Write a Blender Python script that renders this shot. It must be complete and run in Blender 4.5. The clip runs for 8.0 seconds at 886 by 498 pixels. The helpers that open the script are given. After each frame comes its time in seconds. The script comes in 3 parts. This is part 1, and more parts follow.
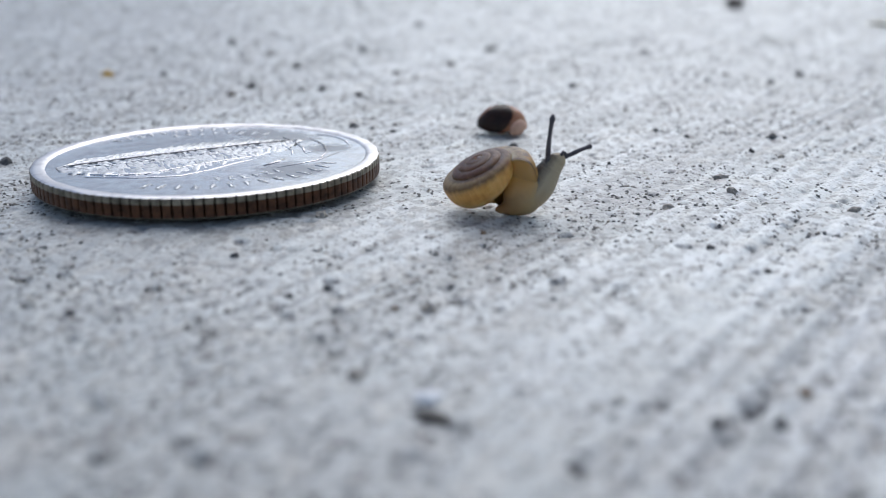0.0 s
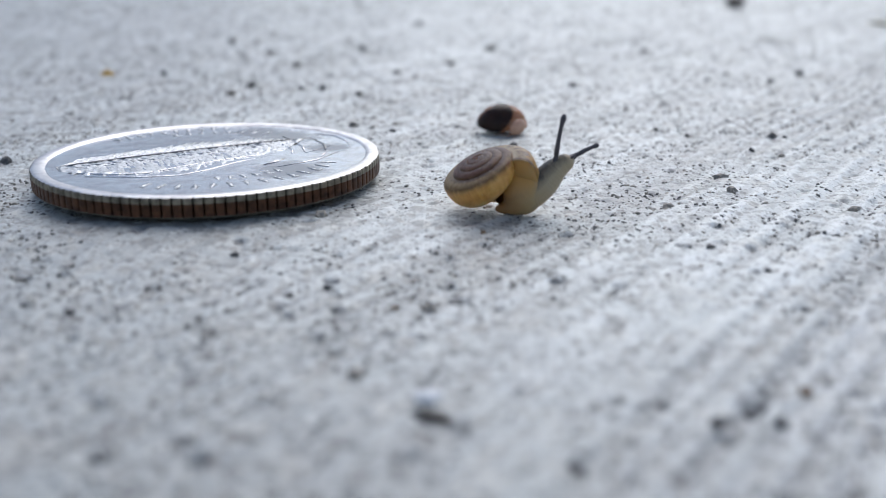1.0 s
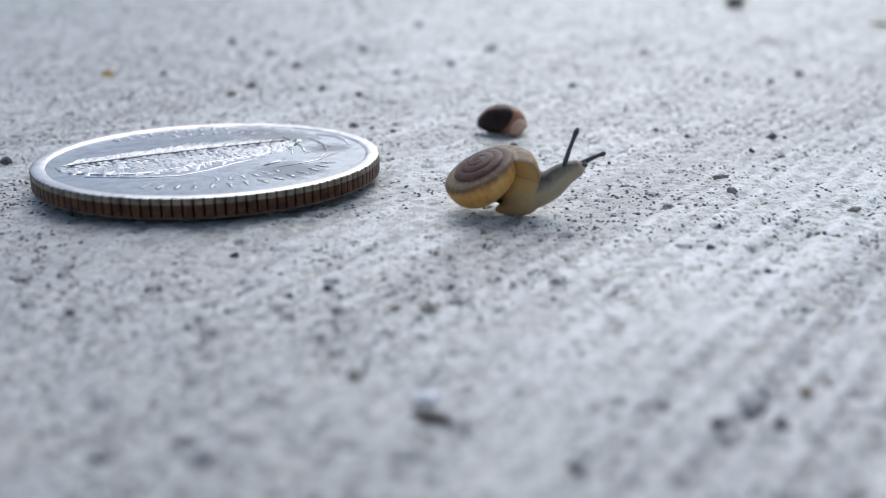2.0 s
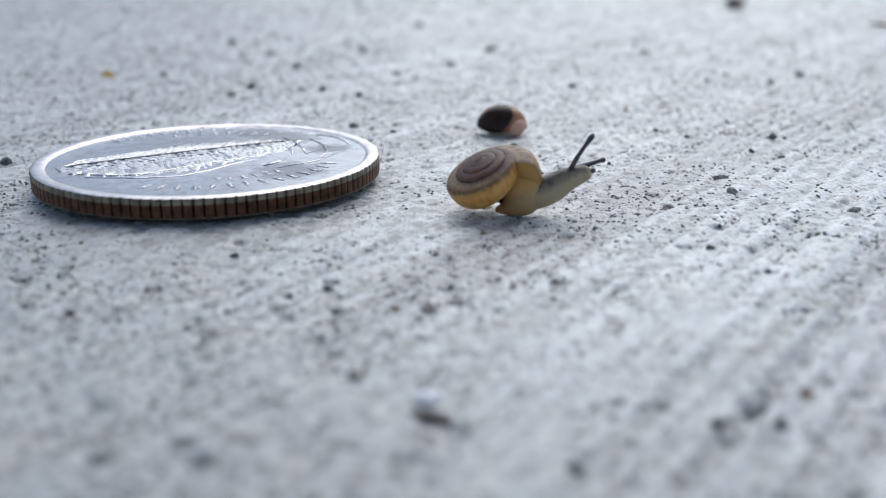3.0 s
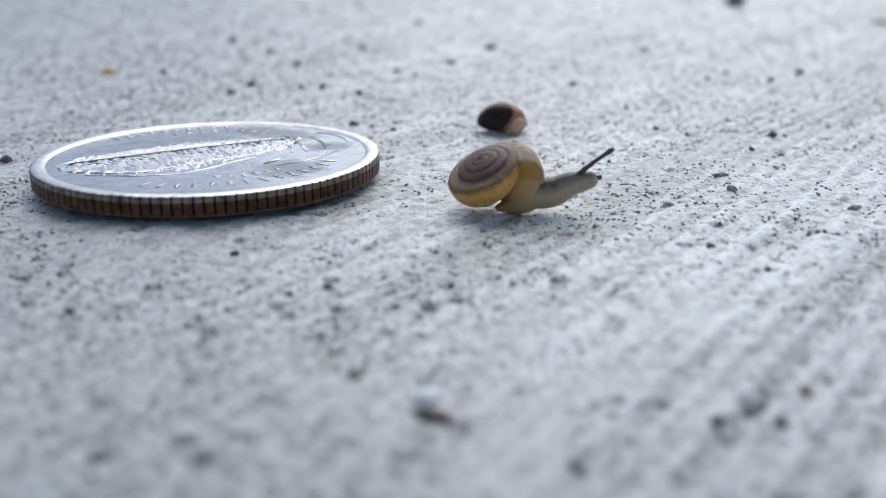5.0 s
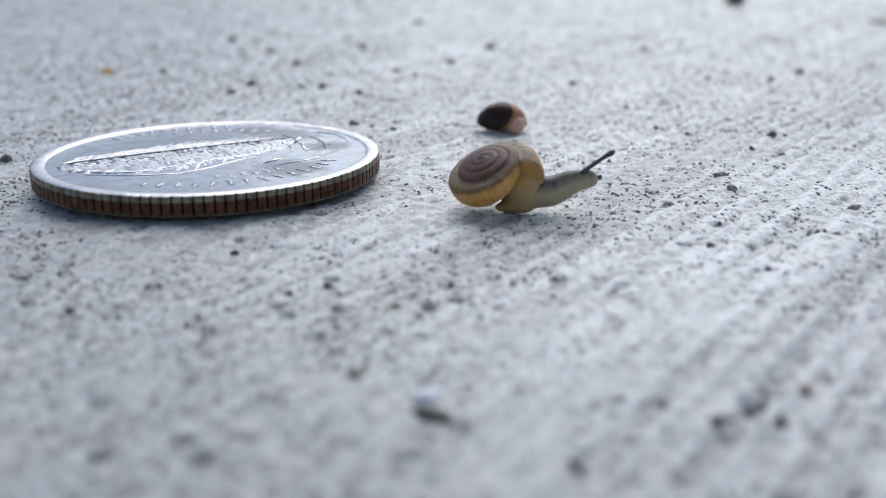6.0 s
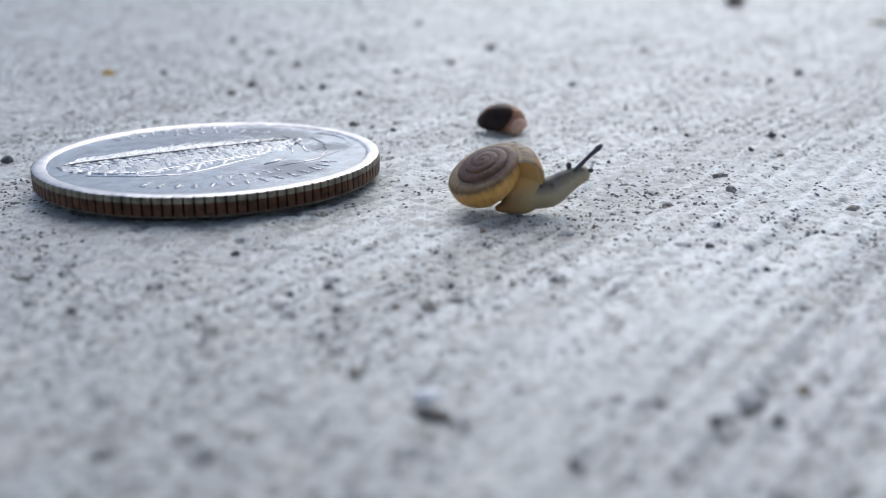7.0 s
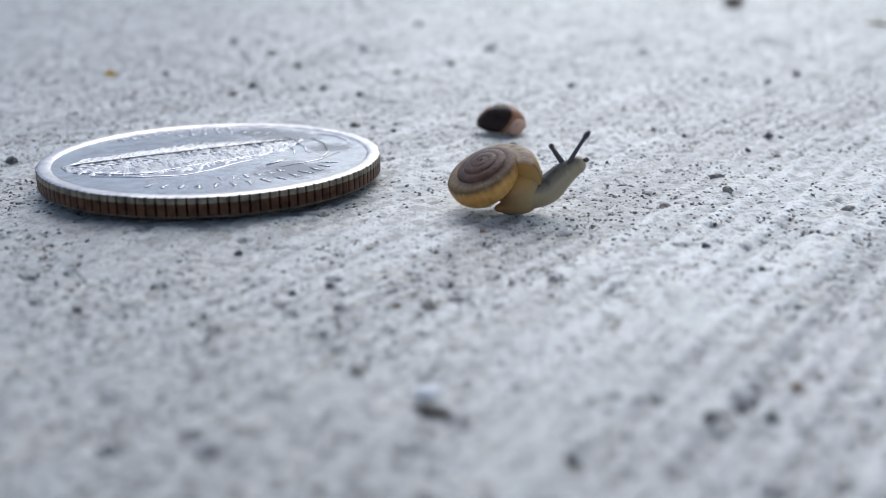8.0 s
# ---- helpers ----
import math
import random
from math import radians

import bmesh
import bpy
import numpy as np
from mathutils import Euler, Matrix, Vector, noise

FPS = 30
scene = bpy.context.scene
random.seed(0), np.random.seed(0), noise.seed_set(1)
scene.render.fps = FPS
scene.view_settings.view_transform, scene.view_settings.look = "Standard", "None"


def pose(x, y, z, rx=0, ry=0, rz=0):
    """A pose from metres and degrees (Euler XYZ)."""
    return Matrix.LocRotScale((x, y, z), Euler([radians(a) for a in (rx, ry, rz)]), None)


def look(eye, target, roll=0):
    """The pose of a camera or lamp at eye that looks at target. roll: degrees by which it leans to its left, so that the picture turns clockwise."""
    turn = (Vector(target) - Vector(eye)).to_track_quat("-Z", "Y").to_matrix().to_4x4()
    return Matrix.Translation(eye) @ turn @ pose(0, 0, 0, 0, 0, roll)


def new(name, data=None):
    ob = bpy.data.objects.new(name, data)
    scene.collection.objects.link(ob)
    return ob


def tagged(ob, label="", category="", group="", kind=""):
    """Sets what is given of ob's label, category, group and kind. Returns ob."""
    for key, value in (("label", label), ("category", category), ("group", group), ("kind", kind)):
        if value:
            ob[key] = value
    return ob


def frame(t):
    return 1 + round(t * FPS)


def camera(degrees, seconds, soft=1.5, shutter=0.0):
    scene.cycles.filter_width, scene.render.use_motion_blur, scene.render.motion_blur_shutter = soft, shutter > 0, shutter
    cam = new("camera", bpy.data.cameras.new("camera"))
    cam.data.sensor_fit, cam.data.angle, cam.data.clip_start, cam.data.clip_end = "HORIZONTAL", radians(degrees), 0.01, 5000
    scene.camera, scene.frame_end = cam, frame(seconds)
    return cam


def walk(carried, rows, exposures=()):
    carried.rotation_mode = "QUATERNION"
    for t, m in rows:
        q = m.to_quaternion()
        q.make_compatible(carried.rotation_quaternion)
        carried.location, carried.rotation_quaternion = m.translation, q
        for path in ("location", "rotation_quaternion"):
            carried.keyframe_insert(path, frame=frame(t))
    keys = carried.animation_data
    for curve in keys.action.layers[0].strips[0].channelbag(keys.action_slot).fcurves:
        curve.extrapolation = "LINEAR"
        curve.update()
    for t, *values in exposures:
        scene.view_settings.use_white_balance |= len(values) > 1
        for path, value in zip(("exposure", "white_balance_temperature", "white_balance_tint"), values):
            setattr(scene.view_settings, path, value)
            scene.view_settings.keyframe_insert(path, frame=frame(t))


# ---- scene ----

MM = 0.001          # the plan is written in millimetres


def at(x, y, z=0.0, rx=0, ry=0, rz=0):
    """A pose from millimetres and degrees."""
    return pose(x * MM, y * MM, z * MM, rx, ry, rz)


# ---------------------------------------------------------------- camera
EYE_H = 18.4        # the lens is 18 mm above the concrete
cam = camera(50, 8.0, soft=0.8)
cam.data.dof.use_dof = True
cam.data.dof.focus_distance = 66.0 * MM
cam.data.dof.aperture_fstop = 31


def stand(back, pitch, yaw=0.0):
    """The camera drawn back along its first line of sight by so many mm and tilted down by pitch degrees."""
    p = radians(19.67)
    return at(0, -back * math.cos(p), EYE_H + back * math.sin(p), 90 - pitch, 0, -yaw)


walk(cam, [
    (0.0, stand(0.0, 19.68)), (0.5, stand(0.0, 19.72)), (1.0, stand(0.0, 19.72)), (1.5, stand(0.0, 19.71)),
    (3.0, stand(0.0, 19.666)), (3.5, stand(0.0, 19.67)), (4.0, stand(0.0, 19.613)), (4.5, stand(0.0, 19.72)),
    (6.0, stand(0.0, 19.824)), (6.5, stand(0.0, 19.777)), (6.9, stand(0.02, 19.775)), (7.0, stand(0.2, 19.775)),
    (7.3, stand(0.95, 19.735)), (7.5, stand(1.05, 19.735)), (8.0, stand(0.97, 19.788)),
])

# ---------------------------------------------------------------- light
world = bpy.data.worlds.new("overcast_sky")
scene.world = world
world.use_nodes = True
wn = world.node_tree
sky = wn.nodes.new("ShaderNodeTexSky")
sky.sky_type, sky.sun_disc = "NISHITA", False
SUN_UP, SUN_SIDE = radians(50), radians(14)      # behind the things and to their right
sky.sun_elevation, sky.sun_rotation = SUN_UP, SUN_SIDE
sky.air_density, sky.dust_density, sky.ozone_density = 1.0, 1.5, 1.5
wn.nodes["Background"].inputs["Strength"].default_value = 0.13
veil = wn.nodes.new("ShaderNodeHueSaturation")           # thin cloud greys the blue
veil.inputs["Saturation"].default_value = 0.9
wn.links.new(sky.outputs["Color"], veil.inputs["Color"])
wn.links.new(veil.outputs["Color"], wn.nodes["Background"].inputs["Color"])

sun = new("sun", bpy.data.lights.new("sun", "SUN"))
sun.data.energy, sun.data.angle, sun.data.color = 1.72, radians(65), (0.96, 0.985, 1.0)
sun.matrix_basis = look((math.sin(SUN_SIDE) * math.cos(SUN_UP), math.cos(SUN_SIDE) * math.cos(SUN_UP), math.sin(SUN_UP)), (0, 0, 0))
scene.view_settings.exposure = -0.01


# ---------------------------------------------------------------- materials
class Nodes:
    """A small hand for wiring a Principled material."""

    def __init__(self, name):
        self.mat = bpy.data.materials.new(name)
        self.mat.use_nodes = True
        self.t = self.mat.node_tree
        self.p = self.t.nodes["Principled BSDF"]
        self.coords = self.t.nodes.new("ShaderNodeTexCoord")

    def node(self, kind, **inputs):
        n = self.t.nodes.new(kind)
        for key, v in inputs.items():
            self.put(n.inputs[key.replace("_", " ")], v)
        return n

    def put(self, socket, v):
        if isinstance(v, bpy.types.NodeSocket):
            self.t.links.new(v, socket)
        else:
            socket.default_value = v

    def mm(self, scale=(1, 1, 1), turn=0.0):
        """Object coordinates in millimetres."""
        m = self.node("ShaderNodeMapping", Vector=self.coords.outputs["Object"])
        m.inputs["Scale"].default_value = [1000 * s for s in scale]
        m.inputs["Rotation"].default_value = (0, 0, turn)
        return m.outputs["Vector"]

    def noise(self, vec, scale, detail=3.0, rough=0.55):
        n = self.node("ShaderNodeTexNoise", Vector=vec, Scale=scale, Detail=detail, Roughness=rough)
        return n.outputs["Fac"]

    def ramp(self, fac, stops):
        n = self.node("ShaderNodeValToRGB", Fac=fac)
        e = n.color_ramp.elements
        while len(e) < len(stops):
            e.new(0.5)
        for el, (pos, c) in zip(e, stops):
            el.position, el.color = pos, (*c, 1) if len(c) == 3 else c
        return n.outputs["Color"]

    def grey(self, fac, a, b, lo=0.0, hi=1.0):
        n = self.node("ShaderNodeMapRange", Value=fac, From_Min=a, From_Max=b, To_Min=lo, To_Max=hi)
        return n.outputs["Result"]

    def mix(self, fac, a, b, how="MIX"):
        n = self.t.nodes.new("ShaderNodeMix")
        n.data_type, n.blend_type = "RGBA", how
        for sock, v in ((n.inputs[0], fac), (n.inputs[6], a), (n.inputs[7], b)):
            if not isinstance(v, bpy.types.NodeSocket) and not isinstance(v, float):
                v = (*v, 1) if len(v) == 3 else v
            self.put(sock, v)
        return n.outputs[2]

    def math(self, how, a, b=0.0):
        n = self.t.nodes.new("ShaderNodeMath")
        n.operation = how
        self.put(n.inputs[0], a), self.put(n.inputs[1], b)
        return n.outputs[0]

    def attr(self, name):
        n = self.t.nodes.new("ShaderNodeAttribute")
        n.attribute_name = name
        return n.outputs["Fac"]

    def bump(self, height, mm, strength=1.0):
        n = self.node("ShaderNodeBump", Height=height, Strength=strength, Distance=mm * MM)
        self.t.links.new(n.outputs["Normal"], self.p.inputs["Normal"])

    def set(self, **inputs):
        for key, v in inputs.items():
            if isinstance(v, tuple) and len(v) == 3 and "Radius" not in key:
                v = (*v, 1)
            self.put(self.p.inputs[key.replace("_", " ")], v)
        return self


GROOVE = radians(37.4)      # the broom strokes run this far to the right of the line of sight


def concrete_material():
    n = Nodes("broomed_concrete")
    v = n.mm()
    along = n.mm((1, 1, 1), GROOVE)                  # x across the strokes, y along them
    streak = n.node("ShaderNodeMapping", Vector=along)
    streak.inputs["Scale"].default_value = (1, 0.10, 1)
    cloud = n.noise(v, 0.10, 4)
    patch = n.noise(v, 0.55, 4, 0.6)
    fine = n.noise(v, 1.3, 7, 0.75)
    wide = n.node("ShaderNodeMapping", Vector=along)
    wide.inputs["Scale"].default_value = (1, 0.05, 1)
    broad = n.noise(wide.outputs["Vector"], 0.24, 3, 0.5)
    lines = n.noise(streak.outputs["Vector"], 0.7, 4, 0.6)
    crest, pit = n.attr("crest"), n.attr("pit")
    tone = n.math("ADD", n.math("MULTIPLY", fine, 0.34), n.math("ADD", n.math("MULTIPLY", lines, 0.52), n.math("MULTIPLY", patch, 0.34)))
    # ridges lightened, furrows darkened by height: relief shading put into the colour
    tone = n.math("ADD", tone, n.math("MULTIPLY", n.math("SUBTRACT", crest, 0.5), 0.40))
    tone = n.math("ADD", tone, n.math("MULTIPLY", n.math("SUBTRACT", broad, 0.5), 0.36))
    tone = n.math("SUBTRACT", tone, 0.055)
    cement = n.ramp(tone, [(0.36, (0.36, 0.36, 0.35)), (0.48, (0.47, 0.475, 0.465)), (0.59, (0.63, 0.643, 0.625)), (0.70, (0.79, 0.805, 0.79))])
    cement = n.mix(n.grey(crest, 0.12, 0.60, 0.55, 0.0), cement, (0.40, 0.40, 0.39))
    cement = n.mix(n.grey(cloud, 0.46, 0.68, 0.0, 0.30), cement, (0.39, 0.43, 0.395))
    # a paler strip where the strokes run deepest
    strip = n.node("ShaderNodeSeparateXYZ", Vector=along)
    pale_strip = n.math("MULTIPLY", n.grey(n.math("ADD", strip.outputs["X"], n.math("MULTIPLY", n.math("SUBTRACT", broad, 0.5), 10.0)), -15.0, -8.0), n.grey(lines, 0.36, 0.62, 0.0, 0.50))
    reach = n.t.nodes.new("ShaderNodeVectorMath")
    reach.operation = "LENGTH"
    n.put(reach.inputs[0], v)
    local = n.grey(reach.outputs["Value"], 260.0, 130.0)                     # both marks end within a hand's breadth
    cement = n.mix(n.math("MULTIPLY", pale_strip, local), cement, (0.84, 0.84, 0.85))
    # darker and duller towards the near end of the strokes
    dull_end = n.grey(n.math("ADD", strip.outputs["Y"], n.math("MULTIPLY", n.math("SUBTRACT", cloud, 0.5), 20.0)), 42.0, 20.0, 0.0, 0.72)
    cement = n.mix(n.math("MULTIPLY", dull_end, local), cement, (0.39, 0.405, 0.395))
    warm = n.noise(v, 0.28, 5, 0.65)
    cement = n.mix(n.grey(warm, 0.52, 0.68, 0.0, 0.45), cement, (0.56, 0.515, 0.44))
    for scale, size, share, tint in ((0.9, 0.50, 0.54, (0.25, 0.25, 0.25)), (1.7, 0.52, 0.57, (0.22, 0.22, 0.225)), (3.6, 0.58, 0.48, (0.20, 0.20, 0.195))):
        wob = n.node("ShaderNodeTexNoise", Vector=v, Scale=scale * 1.8, Detail=5.0, Roughness=0.65)
        warp = n.t.nodes.new("ShaderNodeVectorMath")
        warp.operation = "MULTIPLY_ADD"
        n.put(warp.inputs[0], wob.outputs["Color"])
        warp.inputs[1].default_value = [0.9 / scale] * 3
        n.put(warp.inputs[2], v)
        cell = n.node("ShaderNodeTexVoronoi", Vector=warp.outputs["Vector"], Scale=scale)
        cell.voronoi_dimensions = "2D"
        pick = n.node("ShaderNodeSeparateColor", Color=cell.outputs["Color"])
        grown = n.math("MULTIPLY", n.grey(pick.outputs["Red"], share, 1.0, 0.0, 1.0), size)
        spot = n.grey(n.math("SUBTRACT", grown, cell.outputs["Distance"]), -0.07, 0.09)
        tinted = n.mix(n.grey(pick.outputs["Green"], 0.3, 1.0, 0.0, 1.0), tint, (0.30, 0.275, 0.25))
        cement = n.mix(n.math("MULTIPLY", spot, n.grey(crest, 0.30, 0.75, 0.95, 0.6)), cement, tinted)
    # pits darkened: their shade is put into the colour along with their dirt
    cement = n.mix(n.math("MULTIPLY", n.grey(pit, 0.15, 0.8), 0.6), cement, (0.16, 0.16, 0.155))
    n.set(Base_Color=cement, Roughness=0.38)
    n.p.inputs["Specular IOR Level"].default_value = 1.0
    n.bump(n.math("ADD", fine, n.math("MULTIPLY", n.noise(v, 6.0, 4, 0.6), 0.6)), 0.12, 0.7)
    return n.mat


def nickel_material(name="coin_nickel", rough=0.22, dark_reflections=(), wear=0.02):
    n = Nodes(name)
    v = n.mm()
    dirt = n.noise(v, 0.7, 5, 0.6)
    scratch = n.noise(n.mm((0.4, 4, 1), 0.5), 2.0, 3)
    bare = n.ramp(dirt, [(0.3, (0.50, 0.48, 0.49)), (0.6, (0.70, 0.68, 0.685))])
    # dark reflections on the face, put into its colour as dull patches
    metal = 1.0
    for x, y, r in dark_reflections:
        off = n.t.nodes.new("ShaderNodeVectorMath")
        off.operation = "DISTANCE"
        n.put(off.inputs[0], v)
        off.inputs[1].default_value = (x, y, 1.3)
        d = n.math("ADD", off.outputs["Value"], n.math("MULTIPLY", n.math("SUBTRACT", n.noise(v, 0.9, 4, 0.65), 0.5), 3.2))
        spot = n.math("MULTIPLY", n.grey(d, r, r * 0.5), 0.8)
        bare = n.mix(spot, bare, (0.14, 0.135, 0.15))
        metal = n.math("MULTIPLY", metal, n.math("SUBTRACT", 1.0, spot))
    n.set(Base_Color=bare, Metallic=metal,
          Roughness=n.grey(dirt, 0.3, 0.7, rough + 0.12, rough))
    n.bump(n.math("ADD", scratch, dirt), wear, 0.35)
    return n.mat


def relief_material():
    n = Nodes("frosted_nickel")
    v = n.mm()
    n.set(Base_Color=n.ramp(n.noise(v, 4.5, 4, 0.65), [(0.36, (0.24, 0.24, 0.25)), (0.52, (0.66, 0.66, 0.67))]), Metallic=1.0, Roughness=0.30)
    n.bump(n.noise(v, 3.2, 5, 0.65), 0.08, 1.0)
    return n.mat


def edge_material(name, a, b, metal=0.7):
    n = Nodes(name)
    v = n.mm()
    n.set(Base_Color=n.ramp(n.noise(v, 1.4, 5, 0.65), [(0.3, a), (0.65, b)]), Metallic=metal, Roughness=0.48)
    n.bump(n.noise(v, 6.0, 4), 0.03, 0.5)
    return n.mat


def shell_material():
    n = Nodes("horn_shell")
    grow, u = n.attr("growth"), n.attr("across")
    v = n.mm()
    mottle = n.noise(v, 1.1, 4, 0.6)
    ragged = n.math("SUBTRACT", n.noise(v, 3.2, 5, 0.7), 0.5)
    lines = n.node("ShaderNodeCombineXYZ", X=n.math("MULTIPLY", grow, 46.0), Y=n.math("MULTIPLY", u, 0.9))
    growth_lines = n.noise(lines.outputs["Vector"], 1.0, 4, 0.65)          # streaks across each whorl
    wobble = n.math("ADD", u, n.math("ADD", n.math("MULTIPLY", ragged, 0.30), n.math("MULTIPLY", n.math("SUBTRACT", growth_lines, 0.5), 0.35)))
    amber = n.ramp(n.math("ADD", n.math("MULTIPLY", mottle, 0.6), n.math("MULTIPLY", growth_lines, 0.4)), [(0.34, (0.48, 0.225, 0.058)), (0.52, (0.68, 0.375, 0.110)), (0.68, (0.80, 0.51, 0.20))])
    tan = n.mix(n.grey(growth_lines, 0.35, 0.68), (0.21, 0.135, 0.072), (0.37, 0.265, 0.150))
    plum = n.mix(n.grey(n.noise(v, 2.2, 4), 0.35, 0.65), (0.075, 0.033, 0.025), (0.155, 0.078, 0.057))
    smudge = n.mix(mottle, (0.12, 0.060, 0.028), (0.24, 0.135, 0.06))
    # upper face tan, then a smudged brown margin, amber underneath
    col = n.mix(n.math("MULTIPLY", n.grey(wobble, 0.46, 0.70), n.grey(mottle, 0.42, 0.58, 0.25, 1.0)), tan, smudge)
    col = n.mix(n.grey(wobble, 0.70, 1.05), col, amber)
    fresh = n.grey(grow, 0.36, 0.22)                                          # the newest third of a turn has no brown margin
    col = n.mix(n.math("MULTIPLY", fresh, n.grey(wobble, 0.40, 0.85)), col, n.mix(0.45, tan, amber))
    # the gland shows purple through the older whorls
    older = n.math("ADD", n.grey(grow, 0.58, 1.10, -0.30, 1.05), n.grey(wobble, 0.10, 0.60, 0.35, -0.42))
    older = n.math("MULTIPLY", n.grey(older, 0.05, 0.75), n.grey(u, 1.15, 0.95))
    col = n.mix(older, col, plum)
    fresh_lines = n.node("ShaderNodeCombineXYZ", X=n.math("MULTIPLY", grow, 120.0), Y=n.math("MULTIPLY", u, 1.6))
    streak = n.math("MULTIPLY", n.grey(n.noise(fresh_lines.outputs["Vector"], 1.0, 3, 0.6), 0.48, 0.55), n.math("MULTIPLY", n.grey(grow, 0.26, 0.18), n.math("MULTIPLY", n.grey(u, 0.06, 0.16), n.grey(u, 0.95, 0.7))))
    col = n.mix(n.math("MULTIPLY", streak, 0.9), col, (0.10, 0.052, 0.045))
    # pale seam of the last turn, dark seams of the older ones
    seam = n.math("MULTIPLY", n.grey(u, 0.20, 0.04), n.grey(grow, 0.55, 0.3))
    col = n.mix(n.math("MULTIPLY", seam, 0.55), col, (0.56, 0.44, 0.29))
    dark = n.math("MULTIPLY", n.grey(u, 0.30, 0.10), n.grey(grow, 0.45, 0.75))
    col = n.mix(n.math("MULTIPLY", dark, 0.80), col, (0.060, 0.026, 0.024))
    # paler threads round the underside
    for mid in (1.44, 1.58):
        thread = n.math("MULTIPLY", n.grey(u, mid - 0.05, mid - 0.01), n.grey(u, mid + 0.05, mid + 0.01))
        col = n.mix(n.math("MULTIPLY", thread, 0.5), col, (0.70, 0.50, 0.22))
    col = n.mix(n.math("MULTIPLY", n.grey(grow, 0.016, 0.006), n.grey(u, 1.3, 1.0, 0.2, 0.85)), col, (0.09, 0.040, 0.022))
    fleck = n.grey(n.noise(v, 7.0, 3, 0.7), 0.62, 0.72, 0.0, 0.35)
    col = n.mix(fleck, col, (0.62, 0.50, 0.34))
    n.set(Base_Color=col, Roughness=n.grey(mottle, 0.3, 0.7, 0.46, 0.34), Subsurface_Weight=0.7, Subsurface_Scale=0.6 * MM, Specular_IOR_Level=0.25)
    n.p.inputs["Subsurface Radius"].default_value = (1.0, 0.6, 0.25)
    n.bump(n.math("ADD", n.math("MULTIPLY", growth_lines, 0.8), n.noise(v, 5.0, 4, 0.65)), 0.04, 0.6)
    return n.mat


def flesh_material(name, dark, pale, base=None, back=(0.35, 0.95), deep=0.65):
    """Moist skin, dark along the back; base is its colour towards x = 0, down by the foot."""
    n = Nodes(name)
    v = n.mm()
    sep = n.node("ShaderNodeSeparateXYZ", Vector=v)
    grain = n.noise(v, 2.6, 5, 0.65)
    up = n.math("ADD", sep.outputs["Z"], n.math("MULTIPLY", grain, 0.7))
    if base:
        low = n.grey(n.math("ADD", sep.outputs["X"], grain), 0.9, 3.0)
        pale, dark = n.mix(low, base, pale), n.mix(n.grey(sep.outputs["X"], 0.6, 1.8), base, dark)
    n.set(Base_Color=n.mix(n.grey(up, *back), pale, dark), Roughness=0.36, Subsurface_Weight=deep, Subsurface_Scale=0.8 * MM, Specular_IOR_Level=0.4)
    n.p.inputs["Subsurface Radius"].default_value = (1.0, 0.75, 0.45)
    n.bump(n.noise(v, 7.0, 4), 0.05, 0.5)
    return n.mat


def body_material():
    """The broad part of the snail: amber up in the shell's mouth, brown towards the tail, pale at the neck."""
    n = Nodes("snail_body")
    v = n.mm()
    sep = n.node("ShaderNodeSeparateXYZ", Vector=v)
    grain = n.math("SUBTRACT", n.noise(v, 1.6, 5, 0.6), 0.5)
    x, z = n.math("ADD", sep.outputs["X"], grain), n.math("ADD", sep.outputs["Z"], grain)
    col = n.mix(n.grey(x, -0.9, 0.7), (0.34, 0.185, 0.075), (0.46, 0.325, 0.165))
    col = n.mix(n.grey(z, 1.2, 2.3), col, (0.56, 0.30, 0.085))
    col = n.mix(n.grey(x, 0.55, 1.45), col, (0.42, 0.325, 0.19))
    n.set(Base_Color=col, Roughness=0.38, Subsurface_Weight=0.35, Subsurface_Scale=0.7 * MM, Specular_IOR_Level=0.35)
    n.p.inputs["Subsurface Radius"].default_value = (1.0, 0.7, 0.4)
    n.bump(n.noise(v, 7.0, 4), 0.05, 0.5)
    return n.mat


def plain_material(name, a, b, scale, rough, bump=0.04, each=False):
    n = Nodes(name)
    v = n.mm()
    fac = n.noise(v, scale, 4, 0.6)
    col = n.mix(n.grey(fac, 0.3, 0.7), a, b)
    if each:
        geo = n.t.nodes.new("ShaderNodeNewGeometry")
        col = n.mix(n.grey(geo.outputs["Random Per Island"], 0.45, 1, 0.0, 0.9), col, (0.46, 0.42, 0.36))
    n.set(Base_Color=col, Roughness=rough)
    n.bump(fac, bump, 0.6)
    return n.mat


